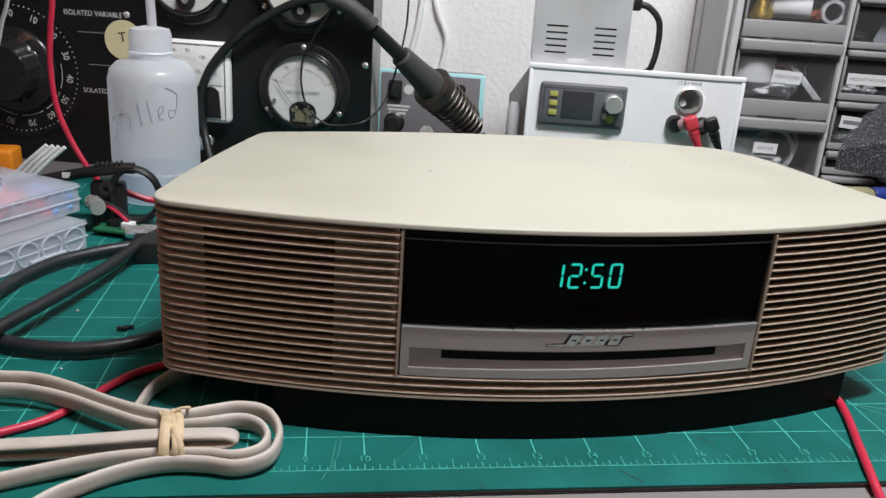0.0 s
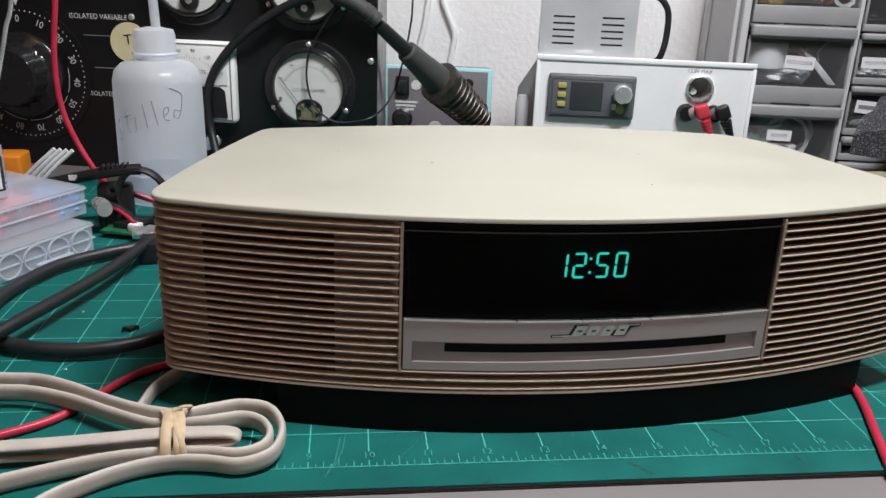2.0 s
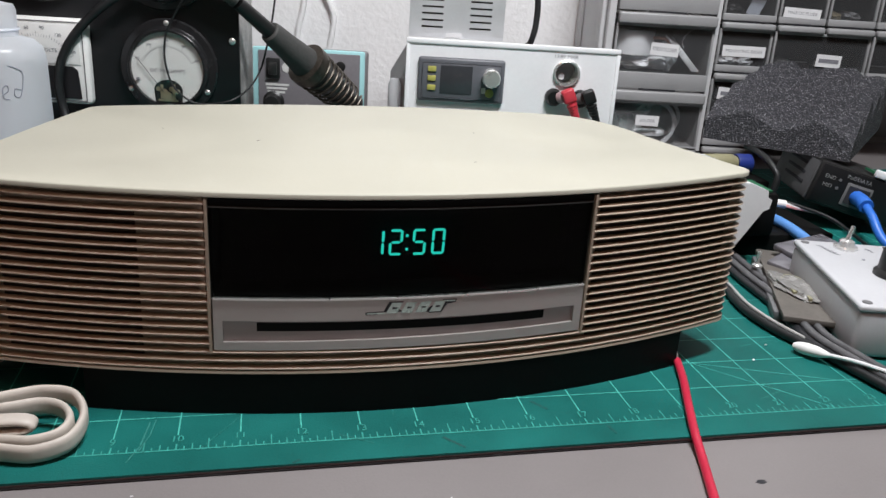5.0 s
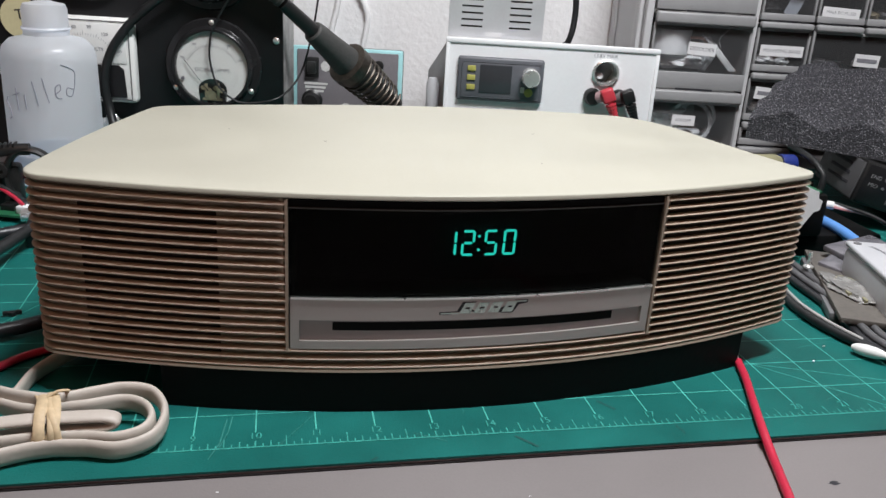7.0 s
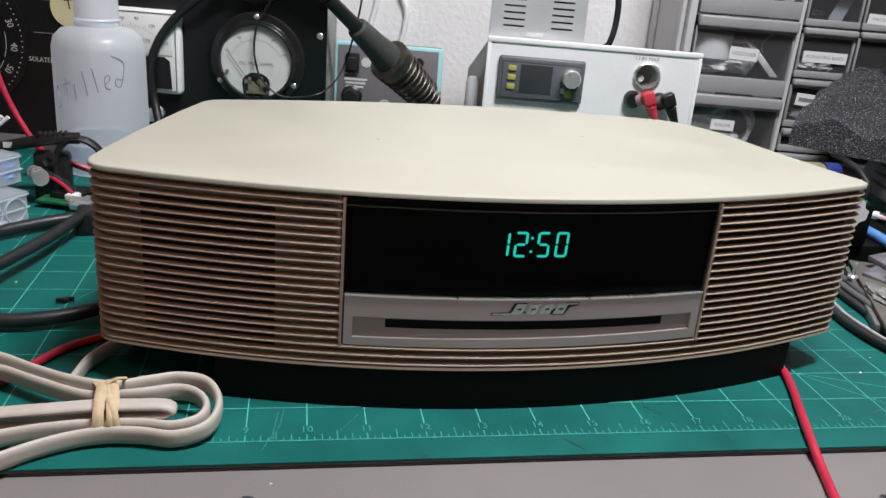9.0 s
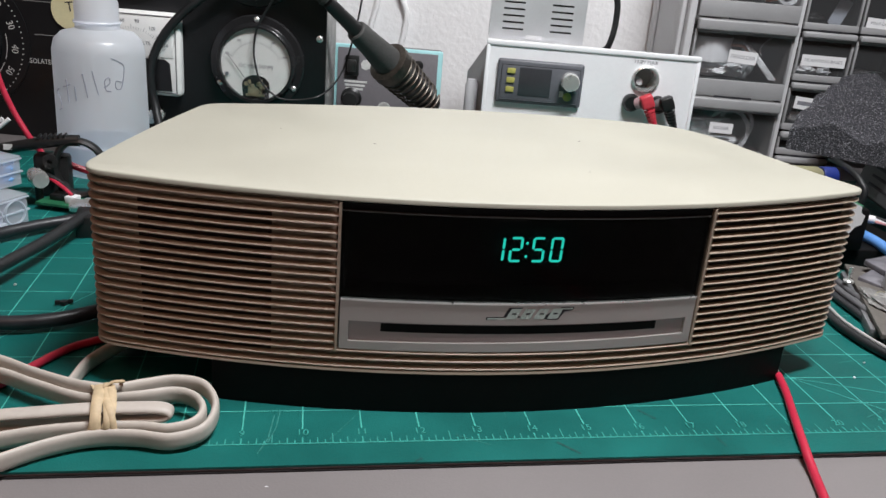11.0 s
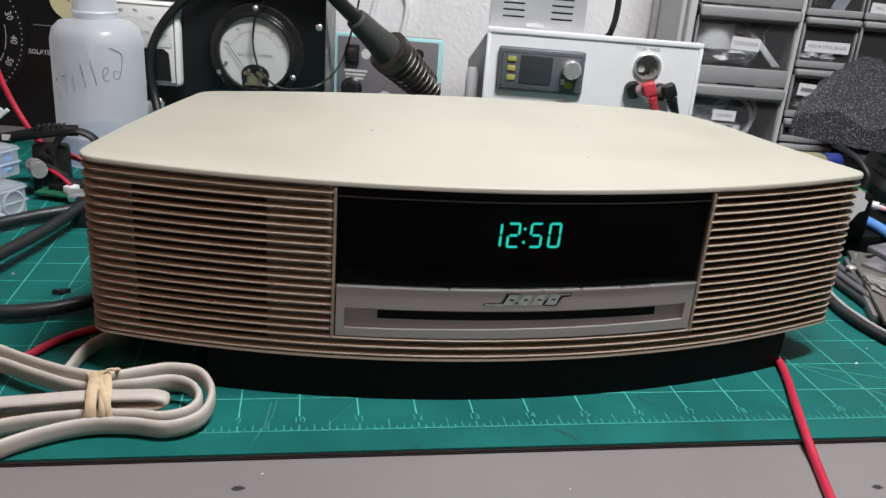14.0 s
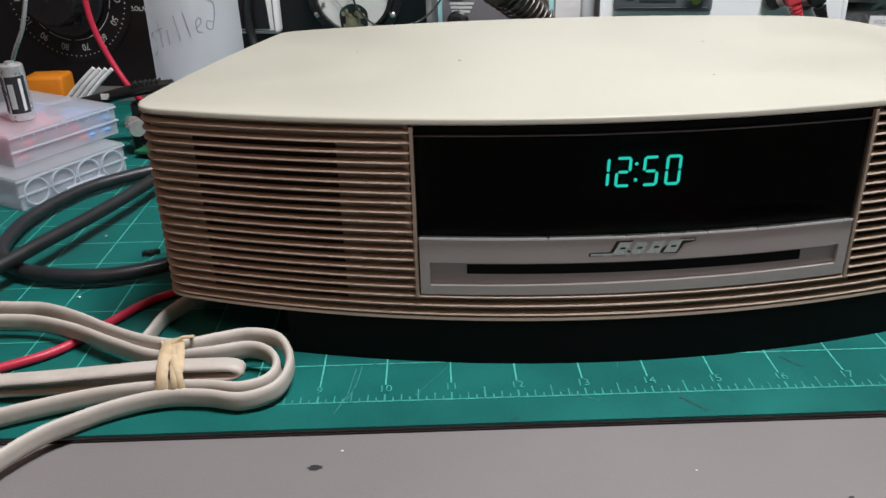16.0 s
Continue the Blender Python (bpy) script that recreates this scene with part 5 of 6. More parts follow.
part("spool_flange", lathe([(0.006, 0), (0.033, 0), (0.033, 0.0025), (0.006, 0.0025), (0.006, 0)], (0.243, CD + 0.036, 0.0130), 40), M_DRAWERPL, spool)
part("solder_winding", lathe([(0.006, 0.0155), (0.026, 0.0155), (0.027, 0.022), (0.027, 0.030), (0.026, 0.0375), (0.006, 0.0375)], (0.243, CD + 0.036, 0.0), 40), M_CHROME, spool)
for k, r in enumerate((0.026, 0.021)):
    ob = part("clear_reel", lathe([(r - 0.004, 0), (r, 0), (r, 0.004), (r - 0.004, 0.004), (r - 0.004, 0)], (0.2755 + 0.012 * k, CD + 0.012 + 0.012 * k, 0.0255 + 0.006 * k), 36, "y"), M_BAG)
    ob.matrix_world = BACK
    tagged(ob, "clear plastic reel standing in a drawer", "reel", "clear reels")
ob = part("white_disc", lathe([(0.0, 0.0), (0.019, 0.0), (0.0195, 0.003), (0.018, 0.0055), (0.0, 0.006)], (0.272, CD + 0.022, 0.0135), 32), M_LABEL)
ob.matrix_world = BACK
tagged(ob, "white plastic disc in a drawer", "disc")
# upper drawer: bottles and reels
ob = part("brass_cone", lathe([(0.0, 0), (0.013, 0.0), (0.0125, 0.006), (0.004, 0.022), (0.0035, 0.028), (0.0, 0.028)], (0.2405, CD + 0.02, 0.1655), 24), material("gold_metal", (0.55, 0.38, 0.08), 0.3, 0.8, vary=0.2, scale=150))
ob.matrix_world = BACK
tagged(ob, "gold coloured metal cone in a drawer", "cone")
ob = part("white_bottle", lathe([(0.0, -0.028), (0.010, -0.028), (0.010, 0.010), (0.006, 0.013), (0.006, 0.020), (0.0, 0.020)], (0, 0, 0), 24, "y"), M_LABEL)
ob.matrix_world = BACK @ pose(0.264, CD + 0.025, 0.1770, 0, 0, 70)
tagged(ob, "small white bottle lying in a drawer", "bottle")
crumple("black_lump", (0.012, 0.01, 0.009), (0.288, CD + 0.025, 0.1810), M_BLACKPL, "black rubber part in a drawer", "part", 8)
crumple("copper_coil", (0.009, 0.008, 0.007), (0.2975, CD + 0.020, 0.1720), material("copper_wire", (0.45, 0.16, 0.10), 0.35, 0.6, vary=0.4, scale=300), "small coil of copper wire in a drawer", "coil", 9)
ob = part("clear_reel", lathe([(0.009, 0), (0.0125, 0), (0.0125, 0.006), (0.009, 0.006), (0.009, 0)], (0.3120, CD + 0.012, 0.1765), 30, "y"), M_BAG)
ob.matrix_world = BACK
tagged(ob, "grey ring standing in a drawer", "ring")
for u, z, mc, s in ((0.350, 0.0995, M_LABEL, 11), (0.368, 0.0990, M_BAG, 12), (0.347, 0.154, M_BLACKPL, 13), (0.405, 0.150, M_BLACKPL, 14), (0.455, 0.152, M_BRASS, 15), (0.474, 0.153, M_GREYPL, 16), (0.41, 0.099, M_GREYPL, 17), (0.46, 0.101, M_BAG, 18), (0.355, 0.046, M_LABEL, 19), (0.43, 0.045, M_BAG, 20), (0.47, 0.046, M_GREYPL, 21)):
    crumple("small_part", (0.012, 0.012, 0.006), (u, CD + 0.025, z), mc, "small electronic part lying in a drawer", "part", s)
ob = part("folded_tape", box(-0.007, 0.007, 0, 0.001, 0, 0.030), material("grey_ribbon", (0.30, 0.32, 0.36), 0.4, vary=0.1, scale=90))
ob.matrix_world = BACK @ pose(0.3640, CD + 0.012, 0.1478, -8, 24, 0)
tagged(ob, "grey ribbon strip leaning in a drawer", "ribbon")

# ---- wash bottle ----
bottle = thing("wash_bottle", "milky plastic wash bottle part filled with water, hand-lettered", "bottle", pose(-0.2385, 0.402, 0.0001))
part("bottle_body", lathe([(0.0, 0.0), (0.032, 0.0), (0.0350, 0.003), (0.0352, 0.020), (0.0345, 0.098), (0.0325, 0.106), (0.027, 0.1115), (0.019, 0.1135), (0.0165, 0.1145), (0.0165, 0.119)], seg=48), M_BOTTLE, bottle, "milky bottle body").visible_shadow = False
part("water", lathe([(0.0, 0.002), (0.031, 0.002), (0.0338, 0.005), (0.0338, 0.0250), (0.0, 0.0250)], seg=40), M_WATER, bottle, "clear water")
# Bright meniscus line, its highlight put in as a pale milky ring.
part("water_line_highlight", lathe([(0.0335, 0.0244), (0.0345, 0.0250), (0.0335, 0.0256), (0.0335, 0.0244)], seg=40), M_CAP, bottle, "milky ring for the bright highlight at the water level")
bm = lathe([(0.0, 0.1165), (0.0162, 0.1165), (0.0162, 0.1335), (0.0150, 0.1375), (0.010, 0.1385), (0.006, 0.1395), (0.0, 0.1395)], seg=48)
for v in bm.verts:
    if 0.1166 < v.co.z < 0.134 and v.co.xy.length > 0.016:
        k = 1 + 0.012 * math.cos(24 * math.atan2(v.co.y, v.co.x))
        v.co.x, v.co.y = v.co.x * k, v.co.y * k
part("cap", bm, M_CAP, bottle, "ribbed milky cap")
for z in (0.1195,):
    part("cap_ring", lathe([(0.0172, z - 0.0012), (0.0179, z), (0.0172, z + 0.0012), (0.0168, z), (0.0172, z - 0.0012)], seg=40), M_CAP, bottle)
part("spout", tube([(0.002, 0, 0.139), (0.0015, 0, 0.155), (0.0005, 0, 0.180), (-0.004, 0, 0.215), (-0.018, -0.004, 0.235), (-0.045, -0.01, 0.225)], 0.0036, 12, 8), M_CAP, bottle, "milky spout tube")


def scrawl(strokes, parent):
    """Marker strokes wrapped on the bottle: points of (angle, height)."""
    for s in strokes:
        line = smooth_path([(0.0350 * math.sin(radians(a + 14)), -0.0350 * math.cos(radians(a + 14)), z + 0.00012 * a) for a, z in s], 4)
        part("marker_stroke", sweep(line, ring_profile(0.00034, 5), None), M_MARKER, parent)


scrawl([[(-62, 0.078), (-66, 0.075), (-60, 0.069), (-58, 0.063), (-64, 0.061)], [(-46, 0.084), (-45, 0.073), (-44, 0.066)], [(-52, 0.0785), (-40, 0.080)], [(-34, 0.078), (-33, 0.067)], [(-23, 0.087), (-20, 0.077), (-18, 0.068)], [(-11, 0.088), (-8, 0.078), (-5, 0.069)], [(2, 0.074), (9, 0.077), (8, 0.081), (3, 0.079), (4, 0.072), (10, 0.070)], [(24, 0.075), (17, 0.077), (16, 0.072), (23, 0.071), (28, 0.086), (20, 0.092), (12, 0.095)]], bottle)

# ---- bead boxes with a battery on top, and the clutter behind ----
BOXM = pose(-0.2605, 0.268, 0.0002) @ Matrix(((-0.518, -0.855, 0, 0), (-0.855, 0.518, 0, 0), (0, 0, 1, 0), (0, 0, 0, 1)))


def bead_box(name_label, m, w, dd, h):
    b = thing("bead_box", name_label, "plastic box", m, "stacked bead boxes")
    t = 0.0011
    bm = box(0, w, 0, t, 0, h, 0.0004)
    box(0, w, dd - t, dd, 0, h, 0.0004, bm=bm)
    box(0, t, t, dd - t, 0, h, bm=bm)
    box(w - t, w, t, dd - t, 0, h, bm=bm)
    box(t, w - t, t, dd - t, 0, t, bm=bm)
    part("tray", bm, M_BOX, b, "frosted clear tray", smooth=False)
    part("lid", box(-0.0006, w + 0.0006, -0.0006, dd + 0.0006, h, h + 0.0022, 0.0008), M_BOX, b, "frosted clear lid")
    for y in (-0.0010, dd + 0.0002):
        part("rim", box(-0.001, w + 0.001, y, y + 0.0010, h * 0.48, h * 0.48 + 0.0010), M_BOXEDGE, b)
    part("rim", box(-0.0010, -0.0001, 0, dd, h * 0.48, h * 0.48 + 0.0010), M_BOXEDGE, b)
    part("rim", box(-0.0008, w + 0.0008, -0.0012, -0.0003, h - 0.0004, h + 0.0006), M_BOXEDGE, b)
    for k in range(1, 5):
        part("divider", box(w * k / 5 - 0.0004, w * k / 5 + 0.0004, t, dd * 0.5, t, h * 0.9), M_BOX, b)
    return b


low = bead_box("lower frosted clear bead box with round compartments", BOXM, 0.0775, 0.110, 0.0180)
for k in range(4):
    x = 0.011 + 0.0185 * k
    part("round_compartment", lathe([(0.0077, 0), (0.0083, 0), (0.0083, -0.0016), (0.0077, -0.0016), (0.0077, 0)], (x, -0.0002, 0.0095), 28, "y"), M_BOXEDGE, low, "white ring of a round compartment")
part("clasp", box(0.020, 0.048, -0.0042, -0.0006, 0.0030, 0.0052, 0.0008), M_BOXEDGE, low, "clear clasp")
UPM = pose(-0.2690, 0.2880, 0.0206) @ BOXM.to_3x3().to_4x4()
high = bead_box("upper frosted clear bead box with red and blue beads", UPM, 0.0775, 0.100, 0.0180)
for k in range(9):
    part("lid_tab", cyl((0.005 + 0.0080 * k, 0.0012, 0.0125), 0.0006, 0.0045, "z", 8, 0.0016), M_BOXEDGE, high)
for k in range(84):
    x, y = random.uniform(0.007, 0.071), 0.0065 + 0.0095 * (k % 7) + random.uniform(-0.001, 0.001)
    mc = M_BEADBLUE if x < 0.024 else M_BEADRED
    bm = lathe([(0.0018, 0), (0.0052, 0.0008), (0.0062, 0.0035), (0.0052, 0.0062), (0.0018, 0.007)], seg=12)
    ob = part("bead", bm, mc)
    ob.matrix_world = UPM @ pose(x, y, 0.0013 + 0.0072 * (k % 2), 0, 0, 0)
    tagged(ob, "blue plastic bead in the upper box" if x < 0.024 else "red plastic bead in the upper box", "bead", "beads")

batt = thing("battery", "short silver and black battery standing on the bead box", "battery", pose(-0.3150, 0.2565, 0.0410) @ Matrix.Diagonal((0.83, 0.83, 1, 1)))
M_CAN = material("scuffed_silver_can", (0.66, 0.66, 0.67), 0.30, metal=0.65, vary=0.2, scale=160, bump=0.05)
part("battery_can", lathe([(0.0, 0.0), (0.0075, 0.0), (0.0086, 0.0008), (0.0088, 0.0020), (0.0088, 0.0325), (0.0086, 0.0345), (0.0075, 0.0352), (0.0, 0.0352)], seg=36), M_CAN, batt, "silver can")
bm = lathe([(0.0089, 0.0045), (0.0090, 0.0047), (0.0090, 0.0290), (0.0089, 0.0292)], seg=36)
part("battery_wrap", bm, M_CAN, batt, "silver printed wrap")
def wrap_patch(name, mc, a0, a1, z0, z1, rad, label=""):
    """A printed patch bent round the can."""
    bm = bmesh.new()
    cols = [[bm.verts.new((rad * math.sin(radians(a0 + (a1 - a0) * k / 8)), -rad * math.cos(radians(a0 + (a1 - a0) * k / 8)), z)) for z in (z0, z1)] for k in range(9)]
    for p, q in zip(cols, cols[1:]):
        bm.faces.new((p[0], q[0], q[1], p[1]))
    part(name, bm, mc, batt, label, smooth=False)


wrap_patch("wrap_panel", M_INK, -16, 78, 0.0055, 0.0285, 0.00912, "black printed panel")
wrap_patch("wrap_mark", M_ALU, -8, 18, 0.0085, 0.0240, 0.00920, "silver printed flash")
wrap_patch("wrap_bar", M_LABEL, 44, 58, 0.0070, 0.0270, 0.00920, "white printed bar")
for k in range(5):
    wrap_patch("wrap_stripe", M_INK, -70 + 9 * k, -65 + 9 * k, 0.0060, 0.0280, 0.00915)
part("battery_nub", lathe([(0.0, 0.0352), (0.0034, 0.0352), (0.0034, 0.0368), (0.0, 0.0368)], seg=20), M_CAN, batt)

red = thing("red_test_lead", "red test lead hanging down to a black handle", "wire", BACK)
part("wire", tube([(-0.350, 0.30, 0.30), (-0.3605, 0.30, 0.175), (-0.3660, 0.30, 0.1362), (-0.3685, 0.30, 0.1114), (-0.3670, 0.30, 0.0819), (-0.3585, 0.30, 0.0562), (-0.3440, 0.30, 0.0300), (-0.335, 0.31, 0.012)], 0.0022, 10, 8), M_RED, red)
grey = thing("clear_grey_lead", "thin translucent grey lead hanging in front of the dial", "wire", BACK)
part("wire", tube([(-0.385, 0.30, 0.25), (-0.3950, 0.30, 0.1640), (-0.4030, 0.30, 0.1386), (-0.4120, 0.30, 0.110), (-0.4240, 0.30, 0.0780), (-0.4390, 0.30, 0.0530), (-0.462, 0.31, 0.01)], 0.0017, 8, 8), M_CHROME, grey)
snips = thing("wire_snips", "black-handled wire snips with a finger ring", "hand tool")
line = [Vector((-0.2400 + 0.0175 * math.cos(a) * (1.08 if math.cos(a) > 0 else 0.9), 0.322, 0.0232 + 0.0205 * math.sin(a))) for a in (2 * math.pi * k / 36 for k in range(36))]
part("finger_ring", sweep(line, ring_profile(0.0026, 8, 1.7), (0, 1, 0), closed=True), M_BLACKPL, snips, "black finger ring")
part("handle", tube([(-0.330, 0.328, 0.026), (-0.289, 0.325, 0.0355), (-0.2725, 0.323, 0.0395), (-0.252, 0.322, 0.0432), (-0.238, 0.322, 0.0440)], 0.0042, 10, 8), M_BLACKPL, snips, "black curved handle")
for k in range(6):
    part("grip_ridge", box(-0.2660 + 0.0035 * k, -0.2645 + 0.0035 * k, 0.318, 0.327, 0.0448 + 0.0003 * k, 0.0470 + 0.0003 * k, 0.0004), M_BLACKPL, snips)
part("handle_mark", box(-0.2895, -0.2835, 0.3205, 0.3213, 0.0355, 0.0395), M_PRINT, snips)
part("jaw_block", box(-0.272, -0.247, 0.323, 0.335, 0.0, 0.032, 0.003), M_BLACKPL, snips)
for x, z in ((-0.258, 0.029), (-0.252, 0.008)):
    part("pivot", lathe([(0.0052, 0), (0.0052, -0.006), (0.002, -0.0065), (0.002, -0.004), (0.0, -0.004)], (x, 0.323, z), 18, "y"), M_BLACKPL, snips)
rw = thing("red_wire", "short red wire behind the snips ring", "wire")
part("wire", tube([(-0.257, 0.331, 0.030), (-0.249, 0.335, 0.022), (-0.236, 0.338, 0.016), (-0.224, 0.338, 0.013), (-0.20, 0.33, 0.003)], 0.0024, 8, 8), M_RED, rw)
fork = thing("plastic_fork", "white plastic fork lying on the clutter", "fork", pose(-0.0195, 0.074, -0.0175))
for k in range(4):
    x = 0.0062 * k
    part("tine", tube([(-0.3420 + x * 0.97, 0.345, 0.0250 + 0.0006 * k), (-0.3265 + x * 0.87, 0.345, 0.0405), (-0.3115 + x * 0.78, 0.346, 0.0535 - 0.0004 * k)], 0.0018, 8, 6), M_LABEL, fork)
part("neck", tube([(-0.3345, 0.345, 0.0260), (-0.345, 0.345, 0.0235), (-0.356, 0.346, 0.0225), (-0.38, 0.35, 0.0222), (-0.42, 0.36, 0.0222)], 0.0044, 10, 6), M_LABEL, fork)
part("palm", box(-0.3455, -0.3215, 0.3435, 0.3465, 0.018, 0.0280, 0.0012), M_LABEL, fork)
orange = part("orange_case", box(-0.3970, -0.3640, 0.430, 0.456, 0.0, 0.0275, 0.003, 3), M_ORANGE)
tagged(orange, "orange plastic case standing behind the bead boxes", "plastic case")
clip = part("grey_meter", box(-0.40, -0.349, 0.30, 0.335, 0.0, 0.060, 0.003), M_GREYPL)
tagged(clip, "grey plastic instrument at the edge of the clutter", "instrument")
pcb = thing("circuit_board", "small green circuit board with red and black wires", "circuit board", pose(-0.2440, 0.2960, 0.004, 0, 0, -18))
part("board", box(-0.018, 0.014, -0.008, 0.012, 0, 0.0016), M_PCB, pcb)
part("component", box(0.002, 0.010, -0.004, 0.004, 0.0016, 0.007, 0.0006), M_LABEL, pcb)
part("component", box(-0.012, -0.002, 0.000, 0.008, 0.0016, 0.006, 0.0006), M_BLACKPL, pcb)
for k, mc in enumerate((M_RED, M_BLACKRUB)):
    part("wire", tube([(0.006, 0, 0.007), (-0.004, 0.003 + 0.003 * k, 0.012), (-0.016, 0.008, 0.015 + 0.002 * k), (-0.03, 0.014, 0.016)], 0.0014, 8, 6), mc, pcb)
conn = thing("metal_connector", "round bright metal connector", "connector", pose(-0.2635, 0.305, 0.020, 0, 0, 30))
part("shell", lathe([(0.0, -0.008), (0.0055, -0.008), (0.0062, -0.004), (0.0062, 0.004), (0.0045, 0.006), (0.0045, 0.012), (0.0, 0.012)], seg=24, axis="y"), M_CHROME, conn)
part("foot_post", cyl((0, 0, -0.0200), 0.0028, 0.0150, "z", 12), M_BLACKPL, conn)
conn2 = thing("metal_connector", "silver cylindrical connector lying on the mat", "connector", pose(-0.2150, 0.280, 0.0068, 0, 0, 78))
part("shell", lathe([(0.0, -0.018), (0.0045, -0.018), (0.0045, -0.008), (0.0065, -0.007), (0.0065, 0.012), (0.005, 0.014), (0.005, 0.022), (0.0, 0.022)], seg=24, axis="y"), M_CHROME, conn2)
blk = thing("black_adapter", "small black adapter block with a white side", "adapter", pose(-0.2150, 0.2500, 0.0, 0, 0, 8))
part("block", box(-0.010, 0.010, -0.012, 0.012, 0, 0.0145, 0.0012), M_BLACKPL, blk)
part("white_side", box(0.0105, 0.0150, -0.012, 0.012, 0, 0.0165, 0.001), M_WHITEPL, blk)

# ---- right-hand clutter: foam, black injector, white project box, cables ----
FM = pose(0.334, 0.346, 0.0555, 0, 0, -45)
bm = bmesh.new()
NS, NW = 72, 90
LS, LW = 0.118, 0.19


def foam_top(s, w):
    """Convoluted top: two long ridges that rise from the front face, and a row of crests further back."""
    p = ((s - 1.20 * w - 0.060) / 0.058) % 1.0
    tri = 1 - abs(2 * p - 1)
    ridge = (0.0105 + 0.0105 * min(1.0, w / 0.03)) * 1.25 * (tri - 0.72) * min(1.0, 0.55 + s / 0.07)
    h = 0.0245 + 0.22 * min(w, 0.060) + 0.08 * max(0.0, w - 0.060) + ridge
    edge = min(s, LS - s) / 0.010
    return h - 0.003 * (1 - min(edge, 1)) ** 2 + 0.0011 * noise.noise(Vector((s * 330, w * 330, 0)))


grid = [[bm.verts.new((LS * i / NS, LW * j / NW, foam_top(LS * i / NS, LW * j / NW))) for j in range(NW + 1)] for i in range(NS + 1)]
for i in range(NS):
    for j in range(NW):
        bm.faces.new((grid[i][j], grid[i + 1][j], grid[i + 1][j + 1], grid[i][j + 1]))
border = [(i, 0) for i in range(NS)] + [(NS, j) for j in range(NW)] + [(i, NW) for i in range(NS, 0, -1)] + [(0, j) for j in range(NW, 0, -1)]
floor_ring = [bm.verts.new((LS * i / NS, LW * j / NW, 0.0)) for i, j in border]
for k, (i, j) in enumerate(border):
    i2, j2 = border[(k + 1) % len(border)]
    bm.faces.new((grid[i][j], floor_ring[k], floor_ring[(k + 1) % len(border)], grid[i2][j2]))
bm.faces.new(floor_ring)
foam = part("foam_block", bm, M_FOAM)
foam.matrix_world = FM
tagged(foam, "dark grey convoluted foam block resting on a black box", "foam")

inj = thing("network_injector", "black network power injector with a blue cable plugged in", "network device", pose(0.3850, 0.2630, 0.0240, -3, 14, -20))
part("case", box(0.0, 0.075, 0.0, 0.10, 0.0, 0.0345, 0.0020), M_BLACKPL, inj, "black case")
part("side_plate", box(-0.0015, 0.0, 0.002, 0.098, 0.002, 0.0325, 0.0004), M_SIDEPL, inj, "dark grey ribbed side")
for k in range(3):
    part("side_slot", box(-0.0020, -0.0014, 0.018 + 0.004 * k, 0.070, 0.0105 + 0.0075 * k, 0.0130 + 0.0075 * k, 0.0002), M_INK, inj)
part("face_plate", box(0.002, 0.073, -0.0012, 0.0, 0.002, 0.0330, 0.0006), M_PANEL, inj)
for text, x, z in (("END", 0.0105, 0.0240), ("MID", 0.0105, 0.0172), ("PoE/DATA", 0.0325, 0.0285)):
    part("face_writing", letters(text, 0.0044, pose(x, -0.0014, z, 90, 0, 0), 0.00004), M_PRINTGREY, inj, smooth=False)
for z in (0.0240, 0.0172):
    part("indicator", cyl((0.0185, -0.0020, z), 0.0012, 0.0008, "y", 10), M_GREYPL, inj)
part("port_frame", box(0.0250, 0.0460, -0.0022, -0.0012, 0.0060, 0.0245, 0.0006), M_GREYPL, inj)
part("port", box(0.0270, 0.0440, -0.0028, -0.0020, 0.0080, 0.0225), M_INK, inj)
hang = thing("black_cable", "black cable hanging down from under the foam", "cable")
part("cable", tube([(0.368, 0.330, 0.052), (0.358, 0.300, 0.055), (0.3545, 0.280, 0.054), (0.355, 0.268, 0.049), (0.356, 0.262, 0.042), (0.352, 0.262, 0.026), (0.345, 0.27, 0.0195)], 0.0026, 10, 8), M_BLACKRUB, hang)
gb = thing("green_board", "green circuit board with a white connector on the black injector", "circuit board", inj.matrix_world @ pose(0.046, 0.004, 0.0358))
part("board", box(0.0, 0.040, 0.0, 0.030, 0.0, 0.0018), M_PCB, gb)
part("connector_strip", box(-0.004, 0.036, -0.006, 0.0, -0.001, 0.005, 0.0012), M_LABEL, gb, "white connector strip")
bc = thing("blue_network_cable", "blue network cable plugged into the black injector", "cable")
part("boot", tube([inj.matrix_world @ Vector(p) for p in ((0.0355, -0.002, 0.0150), (0.0360, -0.012, 0.0150), (0.0375, -0.022, 0.013))], 0.0058, 10, 5), M_BLUE, bc)
part("cable", tube([inj.matrix_world @ Vector(p) for p in ((0.0370, -0.018, 0.014), (0.041, -0.032, 0.008), (0.050, -0.048, -0.004), (0.07, -0.065, -0.010), (0.10, -0.08, -0.008))], 0.0034, 10, 8), M_BLUE, bc)
bc2 = thing("blue_network_cable", "light blue cable lying behind the white box", "cable")
part("cable", tube([(0.250, 0.262, 0.014), (0.290, 0.256, 0.019), (0.330, 0.240, 0.020), (0.3375, 0.219, 0.0195), (0.338, 0.193, 0.0175), (0.345, 0.165, 0.010), (0.37, 0.14, 0.0045)], 0.0040, 10, 8), material("light_blue_cable", (0.10, 0.27, 0.62), 0.45, vary=0.08, scale=120), bc2)
pw = thing("pink_wire_pair", "thin pink and white wires with a paper collar", "wire")
